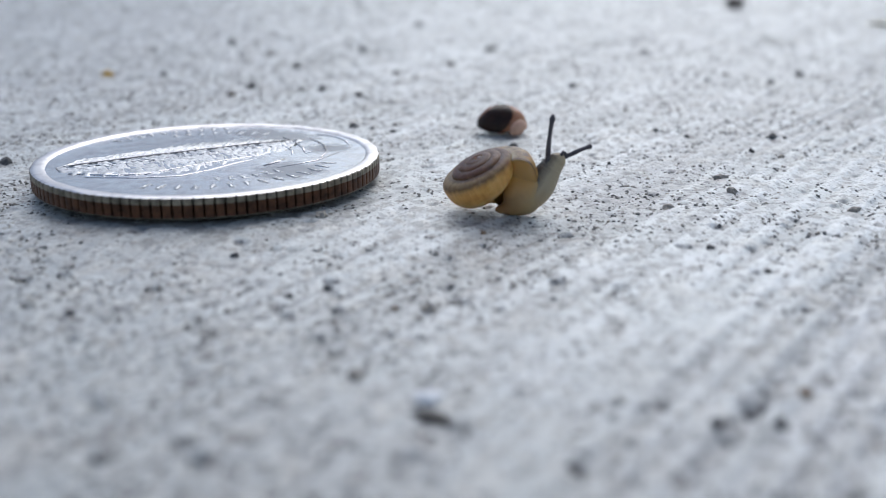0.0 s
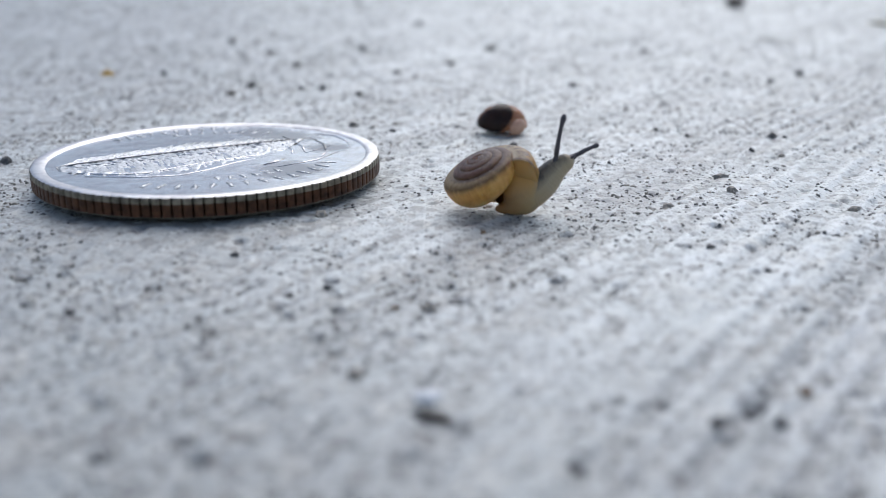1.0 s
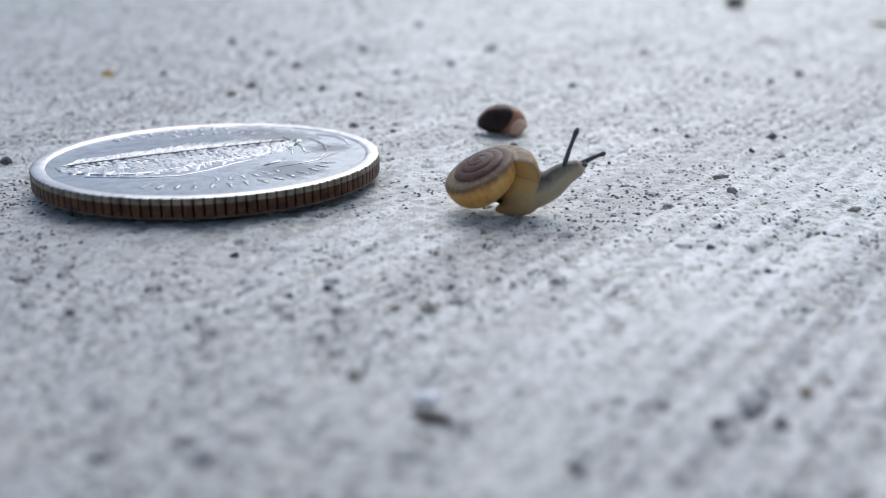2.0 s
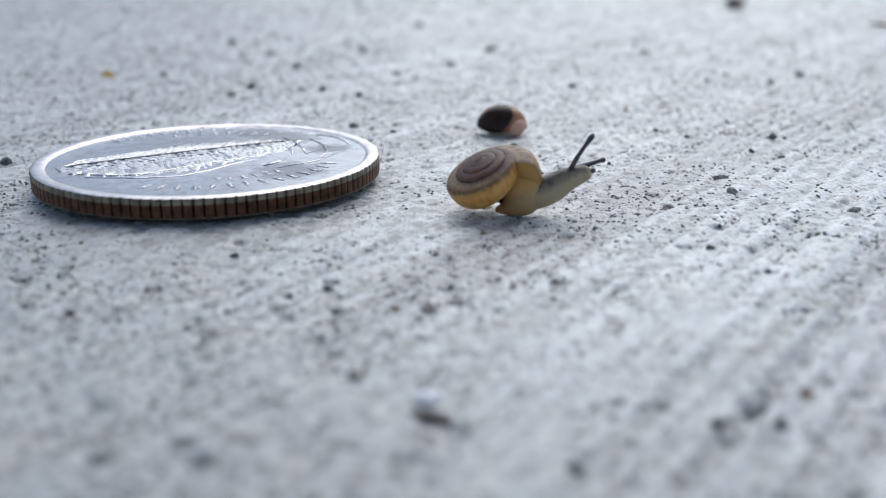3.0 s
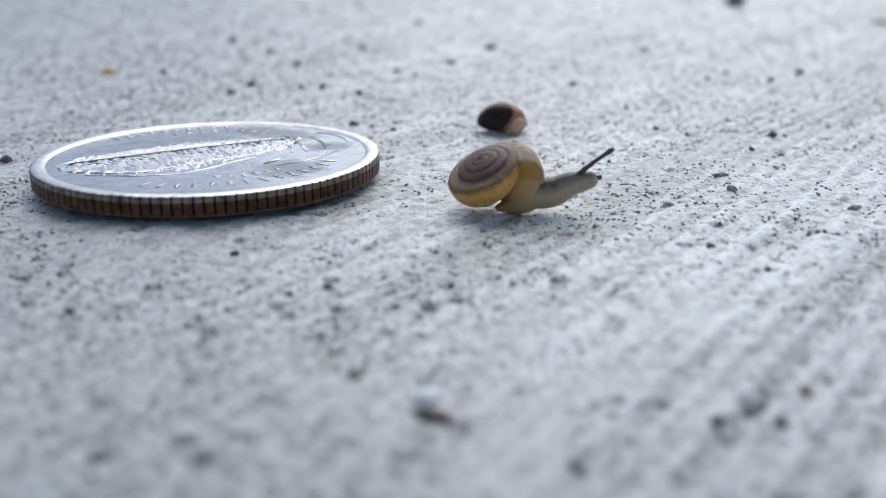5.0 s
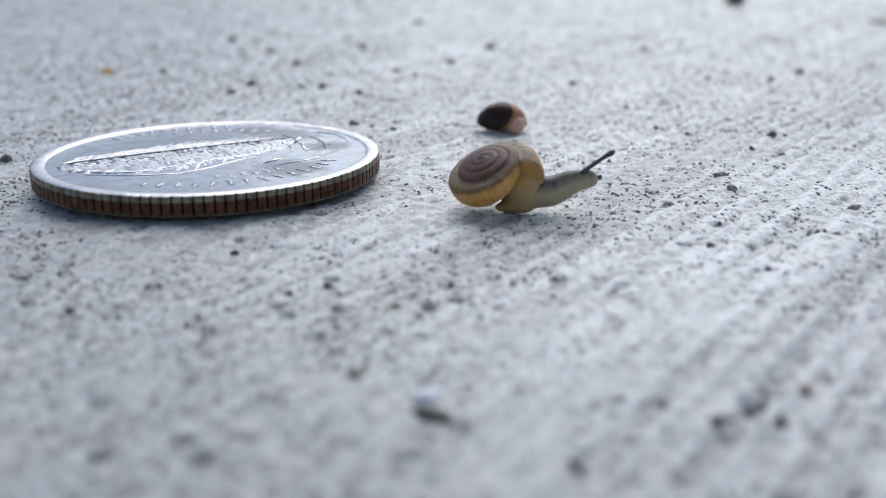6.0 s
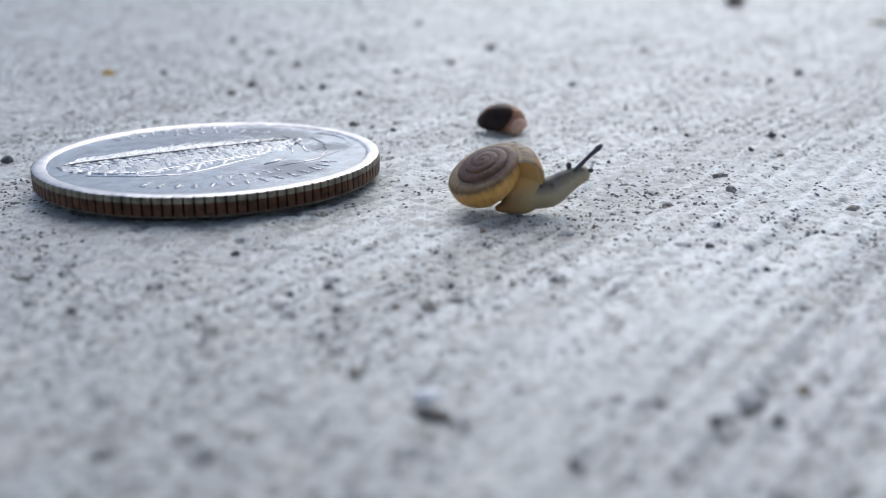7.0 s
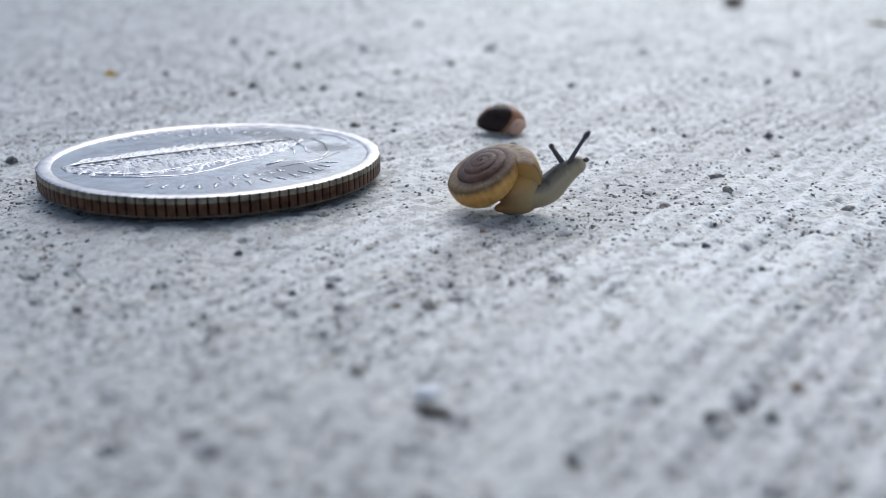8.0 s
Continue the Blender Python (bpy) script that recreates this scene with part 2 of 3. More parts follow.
def amber_material():
    """Amber horn, dark where the dried body lies behind it."""
    n = Nodes("amber_shell")
    v = n.mm()
    sep = n.node("ShaderNodeSeparateXYZ", Vector=v)
    fac = n.noise(v, 1.4, 4)
    dx = n.math("DIVIDE", n.math("ADD", n.math("ADD", sep.outputs["X"], 1.08), n.math("MULTIPLY", sep.outputs["Z"], -0.62)), 1.36)
    dz = n.math("DIVIDE", n.math("SUBTRACT", sep.outputs["Z"], 0.45), 1.45)
    d = n.math("ADD", n.math("ADD", n.math("MULTIPLY", dx, dx), n.math("MULTIPLY", dz, dz)), n.math("MULTIPLY", n.math("SUBTRACT", fac, 0.5), 0.3))
    amber = n.mix(fac, (0.36, 0.14, 0.065), (0.56, 0.27, 0.15))
    dark = n.mix(fac, (0.012, 0.008, 0.007), (0.045, 0.022, 0.016))
    n.set(Base_Color=n.mix(n.grey(d, 0.85, 1.15), dark, amber), Roughness=0.22, Specular_IOR_Level=0.18, Transmission_Weight=n.grey(d, 0.9, 1.2, 0.0, 0.35), Subsurface_Weight=0.2, Subsurface_Scale=0.4 * MM)
    n.bump(fac, 0.01, 0.5)
    return n.mat


CONCRETE = concrete_material()
NICKEL = nickel_material(rough=0.15, dark_reflections=((4.4, 6.6, 3.0), (2.0, 8.6, 2.4), (6.4, -4.4, 3.0), (8.2, 2.6, 1.9)))
NICKEL_RIM = nickel_material("coin_rim", 0.30, wear=0.09)
BLOCK_GREY = plain_material("block_grey", (0.40, 0.39, 0.42), (0.50, 0.49, 0.52), 0.05, 0.9, 0.3)
FROSTED = relief_material()
NICKEL_EDGE = edge_material("clad_edge", (0.09, 0.08, 0.06), (0.31, 0.275, 0.215))
COPPER = edge_material("copper_core", (0.030, 0.014, 0.009), (0.125, 0.056, 0.030))
RIB = edge_material("rib_dark", (0.08, 0.08, 0.085), (0.24, 0.24, 0.25))
SHELL = shell_material()
FLESH = flesh_material("snail_flesh", (0.062, 0.055, 0.048), (0.44, 0.35, 0.225), (0.43, 0.280, 0.125), (0.40, 1.05), 0.15)
MANTLE = flesh_material("snail_mantle", (0.52, 0.27, 0.075), (0.50, 0.29, 0.10))
BODY = body_material()
STALK = plain_material("tentacle_skin", (0.035, 0.03, 0.04), (0.09, 0.08, 0.09), 6.0, 0.4, 0.02)
EYE = plain_material("snail_eye", (0.008, 0.008, 0.01), (0.015, 0.014, 0.016), 8.0, 0.2, 0.005)
GRIT = plain_material("dark_grit", (0.05, 0.05, 0.052), (0.12, 0.115, 0.115), 3.0, 0.7)
GRIT_MIX = plain_material("mixed_grit", (0.115, 0.113, 0.112), (0.24, 0.23, 0.22), 3.0, 0.75, each=True)
GRIT_GREY = plain_material("grey_grit", (0.20, 0.18, 0.155), (0.42, 0.385, 0.34), 3.0, 0.75)
GRIT_BROWN = plain_material("brown_grit", (0.16, 0.10, 0.06), (0.30, 0.21, 0.14), 3.0, 0.7)
GRIT_GOLD = plain_material("yellow_grit", (0.55, 0.28, 0.02), (0.68, 0.40, 0.06), 3.0, 0.5)
CRUMB = plain_material("white_cement", (0.80, 0.80, 0.81), (0.88, 0.88, 0.89), 2.0, 0.6)
HUSK = plain_material("dark_husk", (0.02, 0.012, 0.010), (0.06, 0.032, 0.022), 1.5, 0.38)
CHIP = plain_material("chip_stone", (0.018, 0.015, 0.013), (0.10, 0.088, 0.078), 1.2, 0.6)
AMBER = amber_material()
LIP = plain_material("shell_lip", (0.52, 0.28, 0.18), (0.68, 0.42, 0.30), 1.5, 0.25, 0.01)
STRAW = plain_material("dry_straw", (0.50, 0.44, 0.30), (0.66, 0.60, 0.46), 1.0, 0.6)


# ---------------------------------------------------------------- mesh helpers
def mesh_ob(name, bm, material, parent=None, label="", smooth=True):
    """Links a bmesh, drawn in millimetres, as one mesh object."""
    bmesh.ops.transform(bm, matrix=Matrix.Scale(MM, 4), verts=bm.verts)
    me = bpy.data.meshes.new(name)
    bm.to_mesh(me)
    bm.free()
    me.materials.append(material)
    if smooth:
        me.polygons.foreach_set("use_smooth", [True] * len(me.polygons))
    ob = new(name, me)
    ob.parent = parent
    return tagged(ob, label=label)


part = mesh_ob


def thing(name, m, label, category, group="", kind=""):
    ob = new(name)
    ob.empty_display_size = 0.002
    ob.matrix_basis = m
    return tagged(ob, label, category, group, kind)


def ellipsoid(rx, ry, rz, u=20, v=12):
    bm = bmesh.new()
    bmesh.ops.create_uvsphere(bm, u_segments=u, v_segments=v, radius=1.0)
    bmesh.ops.scale(bm, vec=(rx, ry, rz), verts=bm.verts)
    return bm


def lathe(profile, steps, ripple=None):
    """Turns (radius, height) pairs round z; ripple(i, angle) adds to the radius of ring i."""
    bm = bmesh.new()
    rings = []
    for i, (r, z) in enumerate(profile):
        if r == 0:
            rings.append([bm.verts.new((0, 0, z))])
            continue
        ring = []
        for k in range(steps):
            a = 2 * math.pi * k / steps
            q = r + (ripple(i, a, k) if ripple else 0)
            ring.append(bm.verts.new((q * math.cos(a), q * math.sin(a), z)))
        rings.append(ring)
    for a, b in zip(rings, rings[1:]):
        for k in range(steps):
            j = (k + 1) % steps
            if len(a) == 1:
                bm.faces.new((a[0], b[k], b[j]))
            elif len(b) == 1:
                bm.faces.new((a[k], b[0], a[j]))
            else:
                bm.faces.new((a[k], b[k], b[j], a[j]))
    bmesh.ops.recalc_face_normals(bm, faces=bm.faces)
    return bm


def tube(points, radii, steps=10, bm=None):
    """A tapered round tube along points, closed at both ends."""
    bm = bm or bmesh.new()
    pts = [Vector(p) for p in points]
    rings = []
    for i, p in enumerate(pts):
        d = (pts[min(i + 1, len(pts) - 1)] - pts[max(i - 1, 0)]).normalized()
        a = d.cross(Vector((0, 1, 0.01))).normalized()
        b = d.cross(a)
        rings.append([bm.verts.new(p + radii[i] * (math.cos(t) * a + math.sin(t) * b)) for t in (2 * math.pi * k / steps for k in range(steps))])
    for r, s in zip(rings, rings[1:]):
        for k in range(steps):
            bm.faces.new((r[k], r[(k + 1) % steps], s[(k + 1) % steps], s[k]))
    bm.faces.new(rings[0]), bm.faces.new(rings[-1])
    bmesh.ops.recalc_face_normals(bm, faces=list({f for r in rings for v in r for f in v.link_faces}))
    return bm


# ---------------------------------------------------------------- ground
def lattice(seed, n=256):
    return np.random.RandomState(seed).rand(n, n)


def value_noise(x, y, scale, seed):
    """Smooth noise from -1 to 1 with features of about 1 / scale."""
    g = lattice(seed)
    x, y = x * scale + 1000.0, y * scale + 1000.0
    i, j = np.floor(x).astype(int), np.floor(y).astype(int)
    fx, fy = x - i, y - j
    fx, fy = fx * fx * (3 - 2 * fx), fy * fy * (3 - 2 * fy)
    i0, i1, j0, j1 = i % 256, (i + 1) % 256, j % 256, (j + 1) % 256
    top = g[i0, j0] * (1 - fx) + g[i1, j0] * fx
    low = g[i0, j1] * (1 - fx) + g[i1, j1] * fx
    return 2 * (top * (1 - fy) + low * fy) - 1


def strokes(x, y):
    """The broom's ridges and furrows in mm: strong to one side, faint to the other."""
    x, y = np.asarray(x, float), np.asarray(y, float)
    across = x * math.cos(GROOVE) - y * math.sin(GROOVE)
    along = x * math.sin(GROOVE) + y * math.cos(GROOVE)
    bend = across + 0.7 * value_noise(across, along, 0.05, 3)
    side = 0.25 + 0.70 * np.clip((across + 38) / 30, 0, 1)
    h = 0.17 * value_noise(bend, along * 0.06, 0.30, 5) + 0.09 * value_noise(bend, along * 0.06, 0.9, 6)
    h = h + (0.105 + 0.05 * value_noise(bend, along * 0.3, 0.12, 25)) * np.sin(2 * math.pi * bend / 1.62 + 1.3 * value_noise(bend, along * 0.1, 0.15, 15))
    return side * h


def relief(x, y):
    """Height of the broomed concrete in mm, before the pits."""
    x, y = np.asarray(x, float), np.asarray(y, float)
    h = strokes(x, y) + 0.09 * value_noise(x, y, 0.35, 7) + 0.045 * value_noise(x, y, 1.0, 8) + 0.045 * value_noise(x, y, 2.6, 9)
    swell = 0.43 * np.exp(-((x + 16) / 12) ** 2 - ((y - 55) / 4.5) ** 2)          # the rise that the coin leans on
    return h - 0.16 + swell


def graded(lo, hi, step, before, after, far):
    """Even steps from lo to hi, then steps that grow by before and after out to far."""
    sides = []
    for growth in (before, after):
        d, s = [], step
        while not d or d[-1] < far:
            s *= growth
            d.append((d[-1] if d else 0) + s)
        sides.append(d)
    mid = list(np.arange(lo, hi + step * 0.5, step))
    return np.array([lo - q for q in reversed(sides[0])] + mid + [mid[-1] + q for q in sides[1]])


def build_ground():
    xs = graded(-36, 36, 0.15, 1.03, 1.03, 60000)
    ys = graded(26, 92, 0.15, 1.15, 1.02, 60000)
    X, Y = np.meshgrid(xs, ys)
    Z = relief(X, Y)
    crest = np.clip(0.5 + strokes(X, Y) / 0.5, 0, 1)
    pit = np.zeros_like(Z)
    rng = np.random.RandomState(11)
    for _ in range(5000):
        px, py = rng.uniform(-60, 75), rng.uniform(24, 150)
        r = 0.15 + 0.36 * rng.rand() ** 3
        deep = r * rng.uniform(0.25, 0.6)
        a, b = np.searchsorted(xs, [px - 2 * r, px + 2 * r])
        c, d = np.searchsorted(ys, [py - 2 * r, py + 2 * r])
        if a == b or c == d:
            continue
        q = ((X[c:d, a:b] - px) ** 2 + (1.3 * (Y[c:d, a:b] - py)) ** 2) / r ** 2
        Z[c:d, a:b] -= deep * np.exp(-q ** 2)
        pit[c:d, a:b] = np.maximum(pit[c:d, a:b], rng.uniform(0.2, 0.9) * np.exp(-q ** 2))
    fade = np.clip(1.6 - np.hypot(X, Y - 60) / 260, 0, 1)
    Z = Z * fade
    crest = 0.5 + (crest - 0.5) * fade
    ny, nx = X.shape
    co = np.stack([X, Y, Z], -1).reshape(-1, 3) * MM
    k = np.arange(nx * ny).reshape(ny, nx)
    quads = np.stack([k[:-1, :-1], k[:-1, 1:], k[1:, 1:], k[1:, :-1]], -1).reshape(-1)
    me = bpy.data.meshes.new("ground")
    me.vertices.add(len(co))
    me.vertices.foreach_set("co", co.ravel())
    me.loops.add(len(quads))
    me.loops.foreach_set("vertex_index", quads)
    me.polygons.add(len(quads) // 4)
    me.polygons.foreach_set("loop_start", np.arange(0, len(quads), 4))
    me.polygons.foreach_set("use_smooth", np.ones(len(quads) // 4, bool))
    me.update()
    me.validate()
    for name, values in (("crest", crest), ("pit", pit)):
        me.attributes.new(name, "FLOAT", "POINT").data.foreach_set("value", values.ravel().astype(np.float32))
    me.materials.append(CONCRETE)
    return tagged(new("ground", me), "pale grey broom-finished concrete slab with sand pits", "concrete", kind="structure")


ground = build_ground()


def build_mirrored_block():
    """An unseen low block, added so that the coin's face mirrors grey."""
    bm = bmesh.new()
    bmesh.ops.create_cube(bm, size=1.0)
    bmesh.ops.scale(bm, vec=(1500, 120, 376), verts=bm.verts)
    bmesh.ops.bevel(bm, geom=bm.edges[:], offset=8, segments=3, affect="EDGES")
    ob = mesh_ob("mirrored_block", bm, BLOCK_GREY, smooth=False)
    ob.matrix_basis = at(-1170, 2060, 186)
    tagged(ob, "plain grey unseen block added to darken the coin face", "wall", kind="structure")


build_mirrored_block()


# ---------------------------------------------------------------- coin
COIN_R, COIN_T = 12.13, 1.45


def build_coin():
    coin = thing("coin", at(-16.77, 66.87, -18.10 + EYE_H, -1.4, 0, 0),
                 "worn silver-coloured coin with reeded copper edge lying on concrete", "coin")
    steps = 119 * 8
    tooth = (0.0, 0.01, 0.015, 0.015, 0.015, 0.01, 0.0, -0.16)
    reed = lambda i, a, k: tooth[k % 8] + 0.02 * noise.noise(Vector((9 * math.cos(a), 9 * math.sin(a), i)))
    core = lathe([(COIN_R, 0.18), (COIN_R, 0.60), (COIN_R, 0.98)], steps, reed)
    part("copper_core", core, COPPER, coin, "brown copper band of the reeded edge", smooth=False)
    low = lathe([(0, 0), (COIN_R - 0.35, 0), (COIN_R - 0.08, 0.05), (COIN_R, 0.18)], steps, lambda i, a, k: tooth[k % 8] if i == 3 else 0)
    part("bottom_cladding", low, NICKEL_EDGE, coin)
    band = lathe([(COIN_R, 0.98), (COIN_R, COIN_T - 0.13), (COIN_R - 0.05, COIN_T - 0.07)], steps, lambda i, a, k: tooth[k % 8] * (1, 1, 0.5)[i])
    part("edge_cladding", band, NICKEL_EDGE, coin, "dull grey upper band of the reeded edge", smooth=False)
    rim = lathe([(COIN_R - 0.05, COIN_T - 0.07), (COIN_R - 0.14, COIN_T - 0.025), (COIN_R - 0.32, COIN_T), (COIN_R - 0.68, COIN_T),
                 (COIN_R - 0.88, COIN_T - 0.05), (COIN_R - 0.98, COIN_T - 0.13)], steps, lambda i, a, k: tooth[k % 8] * (0.6, 0.3, 0, 0, 0, 0)[i] + 0.05 * noise.noise(Vector((14 * math.cos(a), 14 * math.sin(a), 0.4 * i))))
    part("rim", rim, NICKEL_RIM, coin, "bright raised rim")
    field = lathe([(COIN_R - 0.98, COIN_T - 0.13), (COIN_R - 1.6, COIN_T - 0.15), (COIN_R * 0.5, COIN_T - 0.12), (0, COIN_T - 0.10)], 180)
    part("face", field, NICKEL, coin, "shiny worn face")
    top = COIN_T - 0.13
    rng = random.Random(4)

    def ridge(bm, pts, wide, high=0.4):
        """A low rounded ridge on the face along (x, y) points."""
        n0 = len(bm.verts)
        taper = [wide * (0.45 if i in (0, len(pts) - 1) else 1.0) for i in range(len(pts))]
        tube([(x, y, 0) for x, y in pts], taper, 6, bm)
        bm.verts.ensure_lookup_table()
        for v in bm.verts[n0:]:
            v.co.z = top + v.co.z * high

    # a long feathered leaf across the face
    def rib(f):
        return Vector((-9.7 + 15.6 * f, -3.9 + 9.5 * f + 0.5 * math.sin(3 * f)))
    leaf = bmesh.new()
    edges = {1: ((0.0, -9.3, -3.7), (0.06, -9.1, -1.4), (0.2, -6.9, 0.5), (0.4, -3.6, 3.0), (0.6, -0.4, 3.6), (0.8, 2.7, 4.3), (1.0, 5.4, 5.2)),
             -1: ((0.0, -9.2, -4.7), (0.1, -7.7, -5.9), (0.3, -4.2, -6.1), (0.5, -0.4, -5.6), (0.65, 1.1, -3.4), (0.8, 2.9, -1.1), (1.0, 5.0, 1.2))}

    def brim(side, f):
        """The leaf's outer edge beside the rib at f."""
        e = edges[side]
        return Vector((np.interp(f, [q[0] for q in e], [q[1] for q in e]), np.interp(f, [q[0] for q in e], [q[2] for q in e])))
    for side in (1, -1):
        rows = []
        for i in range(131):
            f = i / 130
            row = []
            for k in range(15):
                g = k / 14
                p = rib(f).lerp(brim(side, f), g * (1.0 + 0.28 * noise.noise(Vector((f * 30, side * 3.0, 1.0))) * g))
                barb = math.sin(2 * math.pi * (f * 34 - g * (2.2 if side > 0 else 4.5)) + 5 * noise.noise(Vector((f * 14, g * 2, side))))
                z = top + (0.05 if side > 0 else 0.042) + 0.03 * barb + 0.07 * noise.noise(Vector((f * 26, g * 4, side))) + 0.04 * noise.noise(Vector((p.x * 3.2, p.y * 3.2, side))) - 0.09 * max(0.0, g - 0.85) / 0.15
                row.append(leaf.verts.new((p.x, p.y, z)))
            rows.append(row)
        for r, t in zip(rows, rows[1:]):
            for k in range(14):
                leaf.faces.new((r[k], t[k], t[k + 1], r[k + 1]) if side < 0 else (r[k], r[k + 1], t[k + 1], t[k]))
    for v in leaf.verts:
        v.co.z = max(v.co.z, top - 0.06)
    stem = bmesh.new()
    ridge(stem, [rib(i / 12) for i in range(13)], 0.08, 1.6)
    part("midrib", stem, RIB, coin, "thin dark central rib of the leaf")
    for i in range(52):
        f = 0.03 + 0.93 * i / 51 + rng.uniform(-0.006, 0.006)
        wide = 2.3 * math.sin(math.pi * min(1.0, 0.12 + 0.95 * f)) ** 0.7
        for side in (1, -1):
            reach = wide * 1.05 * rng.uniform(0.8, 1.15)
            if side < 0 and i % 2:
                continue
            go = Vector((0.85, 0.52)).normalized() * 0.75 + side * Vector((-0.52, 0.85))
            a = rib(f)
            b = a + go * reach * 0.55 + Vector((rng.uniform(-0.1, 0.1), rng.uniform(-0.1, 0.1)))
            c = a + go * reach + Vector((0.2, 0.1))
            ridge(leaf, [a, b, c], rng.uniform(0.07, 0.12), 1.0)
    part("leaf_relief", leaf, FROSTED, coin, "raised feathered leaf design")
    scroll = bmesh.new()
    for pts, w in (([(-8.3, -5.4), (-5.5, -5.9), (-3.0, -5.5), (-0.6, -3.1), (2.1, -0.9), (4.6, 0.8)], 0.13),
                   ([(-6.8, -6.4), (-3.4, -6.6), (-0.6, -6.1), (0.9, -4.5), (2.4, -2.2), (4.4, 0.0)], 0.10),
                   ([(5.4, -3.7), (7.8, -1.5), (9.1, 1.3)], 0.09), ([(6.7, 0.7), (8.3, 3.3)], 0.10),
                   ([(6.6, 7.8), (8.1, 7.1), (9.1, 5.6), (9.5, 4.3)], 0.08), ([(6.3, 6.2), (7.6, 4.1), (8.2, 1.5), (8.0, -1.3)], 0.10),
                   ([(4.4, -3.1), (5.1, -2.0), (5.5, -1.0)], 0.2), ([(4.1, 6.7), (5.2, 5.0), (6.2, 3.0), (6.6, 1.2)], 0.12),
                   ([(3.0, 5.0), (4.6, 3.6), (5.6, 1.8), (5.8, 0.4)], 0.11)):
        ridge(scroll, pts, w, 0.6)
    part("scroll_relief", scroll, NICKEL, coin, "raised curved lines")
    for radius, first, last, count, tall in ((9.0, -104, -14, 14, 1.1), (7.2, -74, -40, 6, 0.9), (10.0, 148, 96, 10, 1.0), (8.4, 122, 72, 8, 0.9)):
        text = bmesh.new()
        for k in range(count):
            q = radians(first + (last - first) * k / (count - 1))
            out, turn = Vector((math.cos(q), math.sin(q))), Vector((-math.sin(q), math.cos(q)))
            c = out * radius
            lean = turn * rng.uniform(-0.15, 0.15)
            ridge(text, [c - out * tall * 0.5 - lean, c, c + out * tall * 0.5 + lean], rng.uniform(0.10, 0.13), 0.42)
            for end in rng.sample((-0.4, 0.0, 0.42), 2):
                q0 = c + out * tall * end
                ridge(text, [q0 - turn * rng.uniform(0.0, 0.3), q0, q0 + turn * rng.uniform(0.15, 0.4)], 0.08, 0.42)
        part("inscription", text, FROSTED, coin, "row of worn raised bars")
    return coin


coin = build_coin()


# ---------------------------------------------------------------- shells and snail
SHELL_R, SHELL_DOME, SHELL_DEEP, MOUTH = 3.36, 1.78, 0.735, -24.0


def coil(back):
    """Radius of the snail shell's outer edge, so many radians back from its lip."""
    stops = (1.0, 0.833, 0.654, 0.562, 0.477, 0.392, 0.307, 0.226, 0.147, 0.078, 0.026, 0.0)
    soft = 0.0
    for d, w in ((-0.8, 0.15), (-0.4, 0.2), (0.0, 0.3), (0.4, 0.2), (0.8, 0.15)):
        q = abs(back + d) / math.pi
        f = float(np.interp(q, range(len(stops)), stops))
        soft += w * (f if back + d >= 0 else 2.0 - f)
    return SHELL_R * soft


def whorl_ring(back, top=18, low=16):
    """(radius, height, across) round one section of the whorl; across is 0 at the seam, 1 at the edge, 2 at the navel."""
    ro, ri = coil(back), coil(back + 2 * math.pi)
    zo, zi = (SHELL_DOME * (1 - (r / SHELL_R) ** 2) for r in (ro, ri))
    out = []
    for k in range(top + 1):
        q = math.pi / 2 * (1 - k / top)
        out.append((ri + (ro - ri) * math.cos(q) ** 0.95, zo + (zi - zo + 0.06) * math.sin(q) ** 0.8, k / top))
    for k in range(1, low + 1):
        q = math.pi / 2 * k / low
        out.append((ro * (0.04 + 0.96 * math.cos(q) ** 0.8), zo - SHELL_DEEP * ro * math.sin(q), 1 + k / low))
    return out


def spiral_shell(turns=4.7, steps=56):
    """A flat tightly wound dextral shell, apex up, with growth and across attributes."""
    bm = bmesh.new()
    la, lb = bm.verts.layers.float.new("growth"), bm.verts.layers.float.new("across")
    rows = []
    for i in range(int(turns * steps) + 1):
        back = 2 * math.pi * i / steps
        a = radians(MOUTH) + back
        row = []
        for r, z, u in whorl_ring(back):
            wave = 1 + 0.004 * math.sin(41 * back + 3 * math.sin(7 * back))          # faint growth wrinkles
            v = bm.verts.new((r * wave * math.cos(a), r * wave * math.sin(a), z))
            v[la], v[lb] = back / (2 * math.pi), u
            row.append(v)
        rows.append(row)
    for r, t in zip(rows, rows[1:]):
        for k in range(len(r) - 1):
            bm.faces.new((r[k], r[k + 1], t[k + 1], t[k]))
    bmesh.ops.recalc_face_normals(bm, faces=bm.faces)
    return bm


def mantle_plug():
    """Soft flesh that swells out of the shell's mouth."""
    a = radians(MOUTH)
    ring = [Vector((r * math.cos(a), r * math.sin(a), z)) for r, z, u in whorl_ring(0.0)]
    mid = sum(ring, Vector()) / len(ring)
    out = Vector((math.sin(a), -math.cos(a), 0))
    bm = bmesh.new()
    rows = []
    for k in range(-1, 9):
        q = math.pi / 2 * max(k, 0) / 8
        rows.append([bm.verts.new(mid + (p - mid) * (0.97 * math.cos(q) + 0.01) + out * (0.22 * math.sin(q) - 0.04 - (0.5 if k < 0 else 0))) for p in ring])
    for r, t in zip(rows, rows[1:]):
        for k in range(len(r)):
            j = (k + 1) % len(r)
            bm.faces.new((r[k], r[j], t[j], t[k]))
    bm.faces.new(rows[-1])
    bmesh.ops.recalc_face_normals(bm, faces=bm.faces)
    return bm


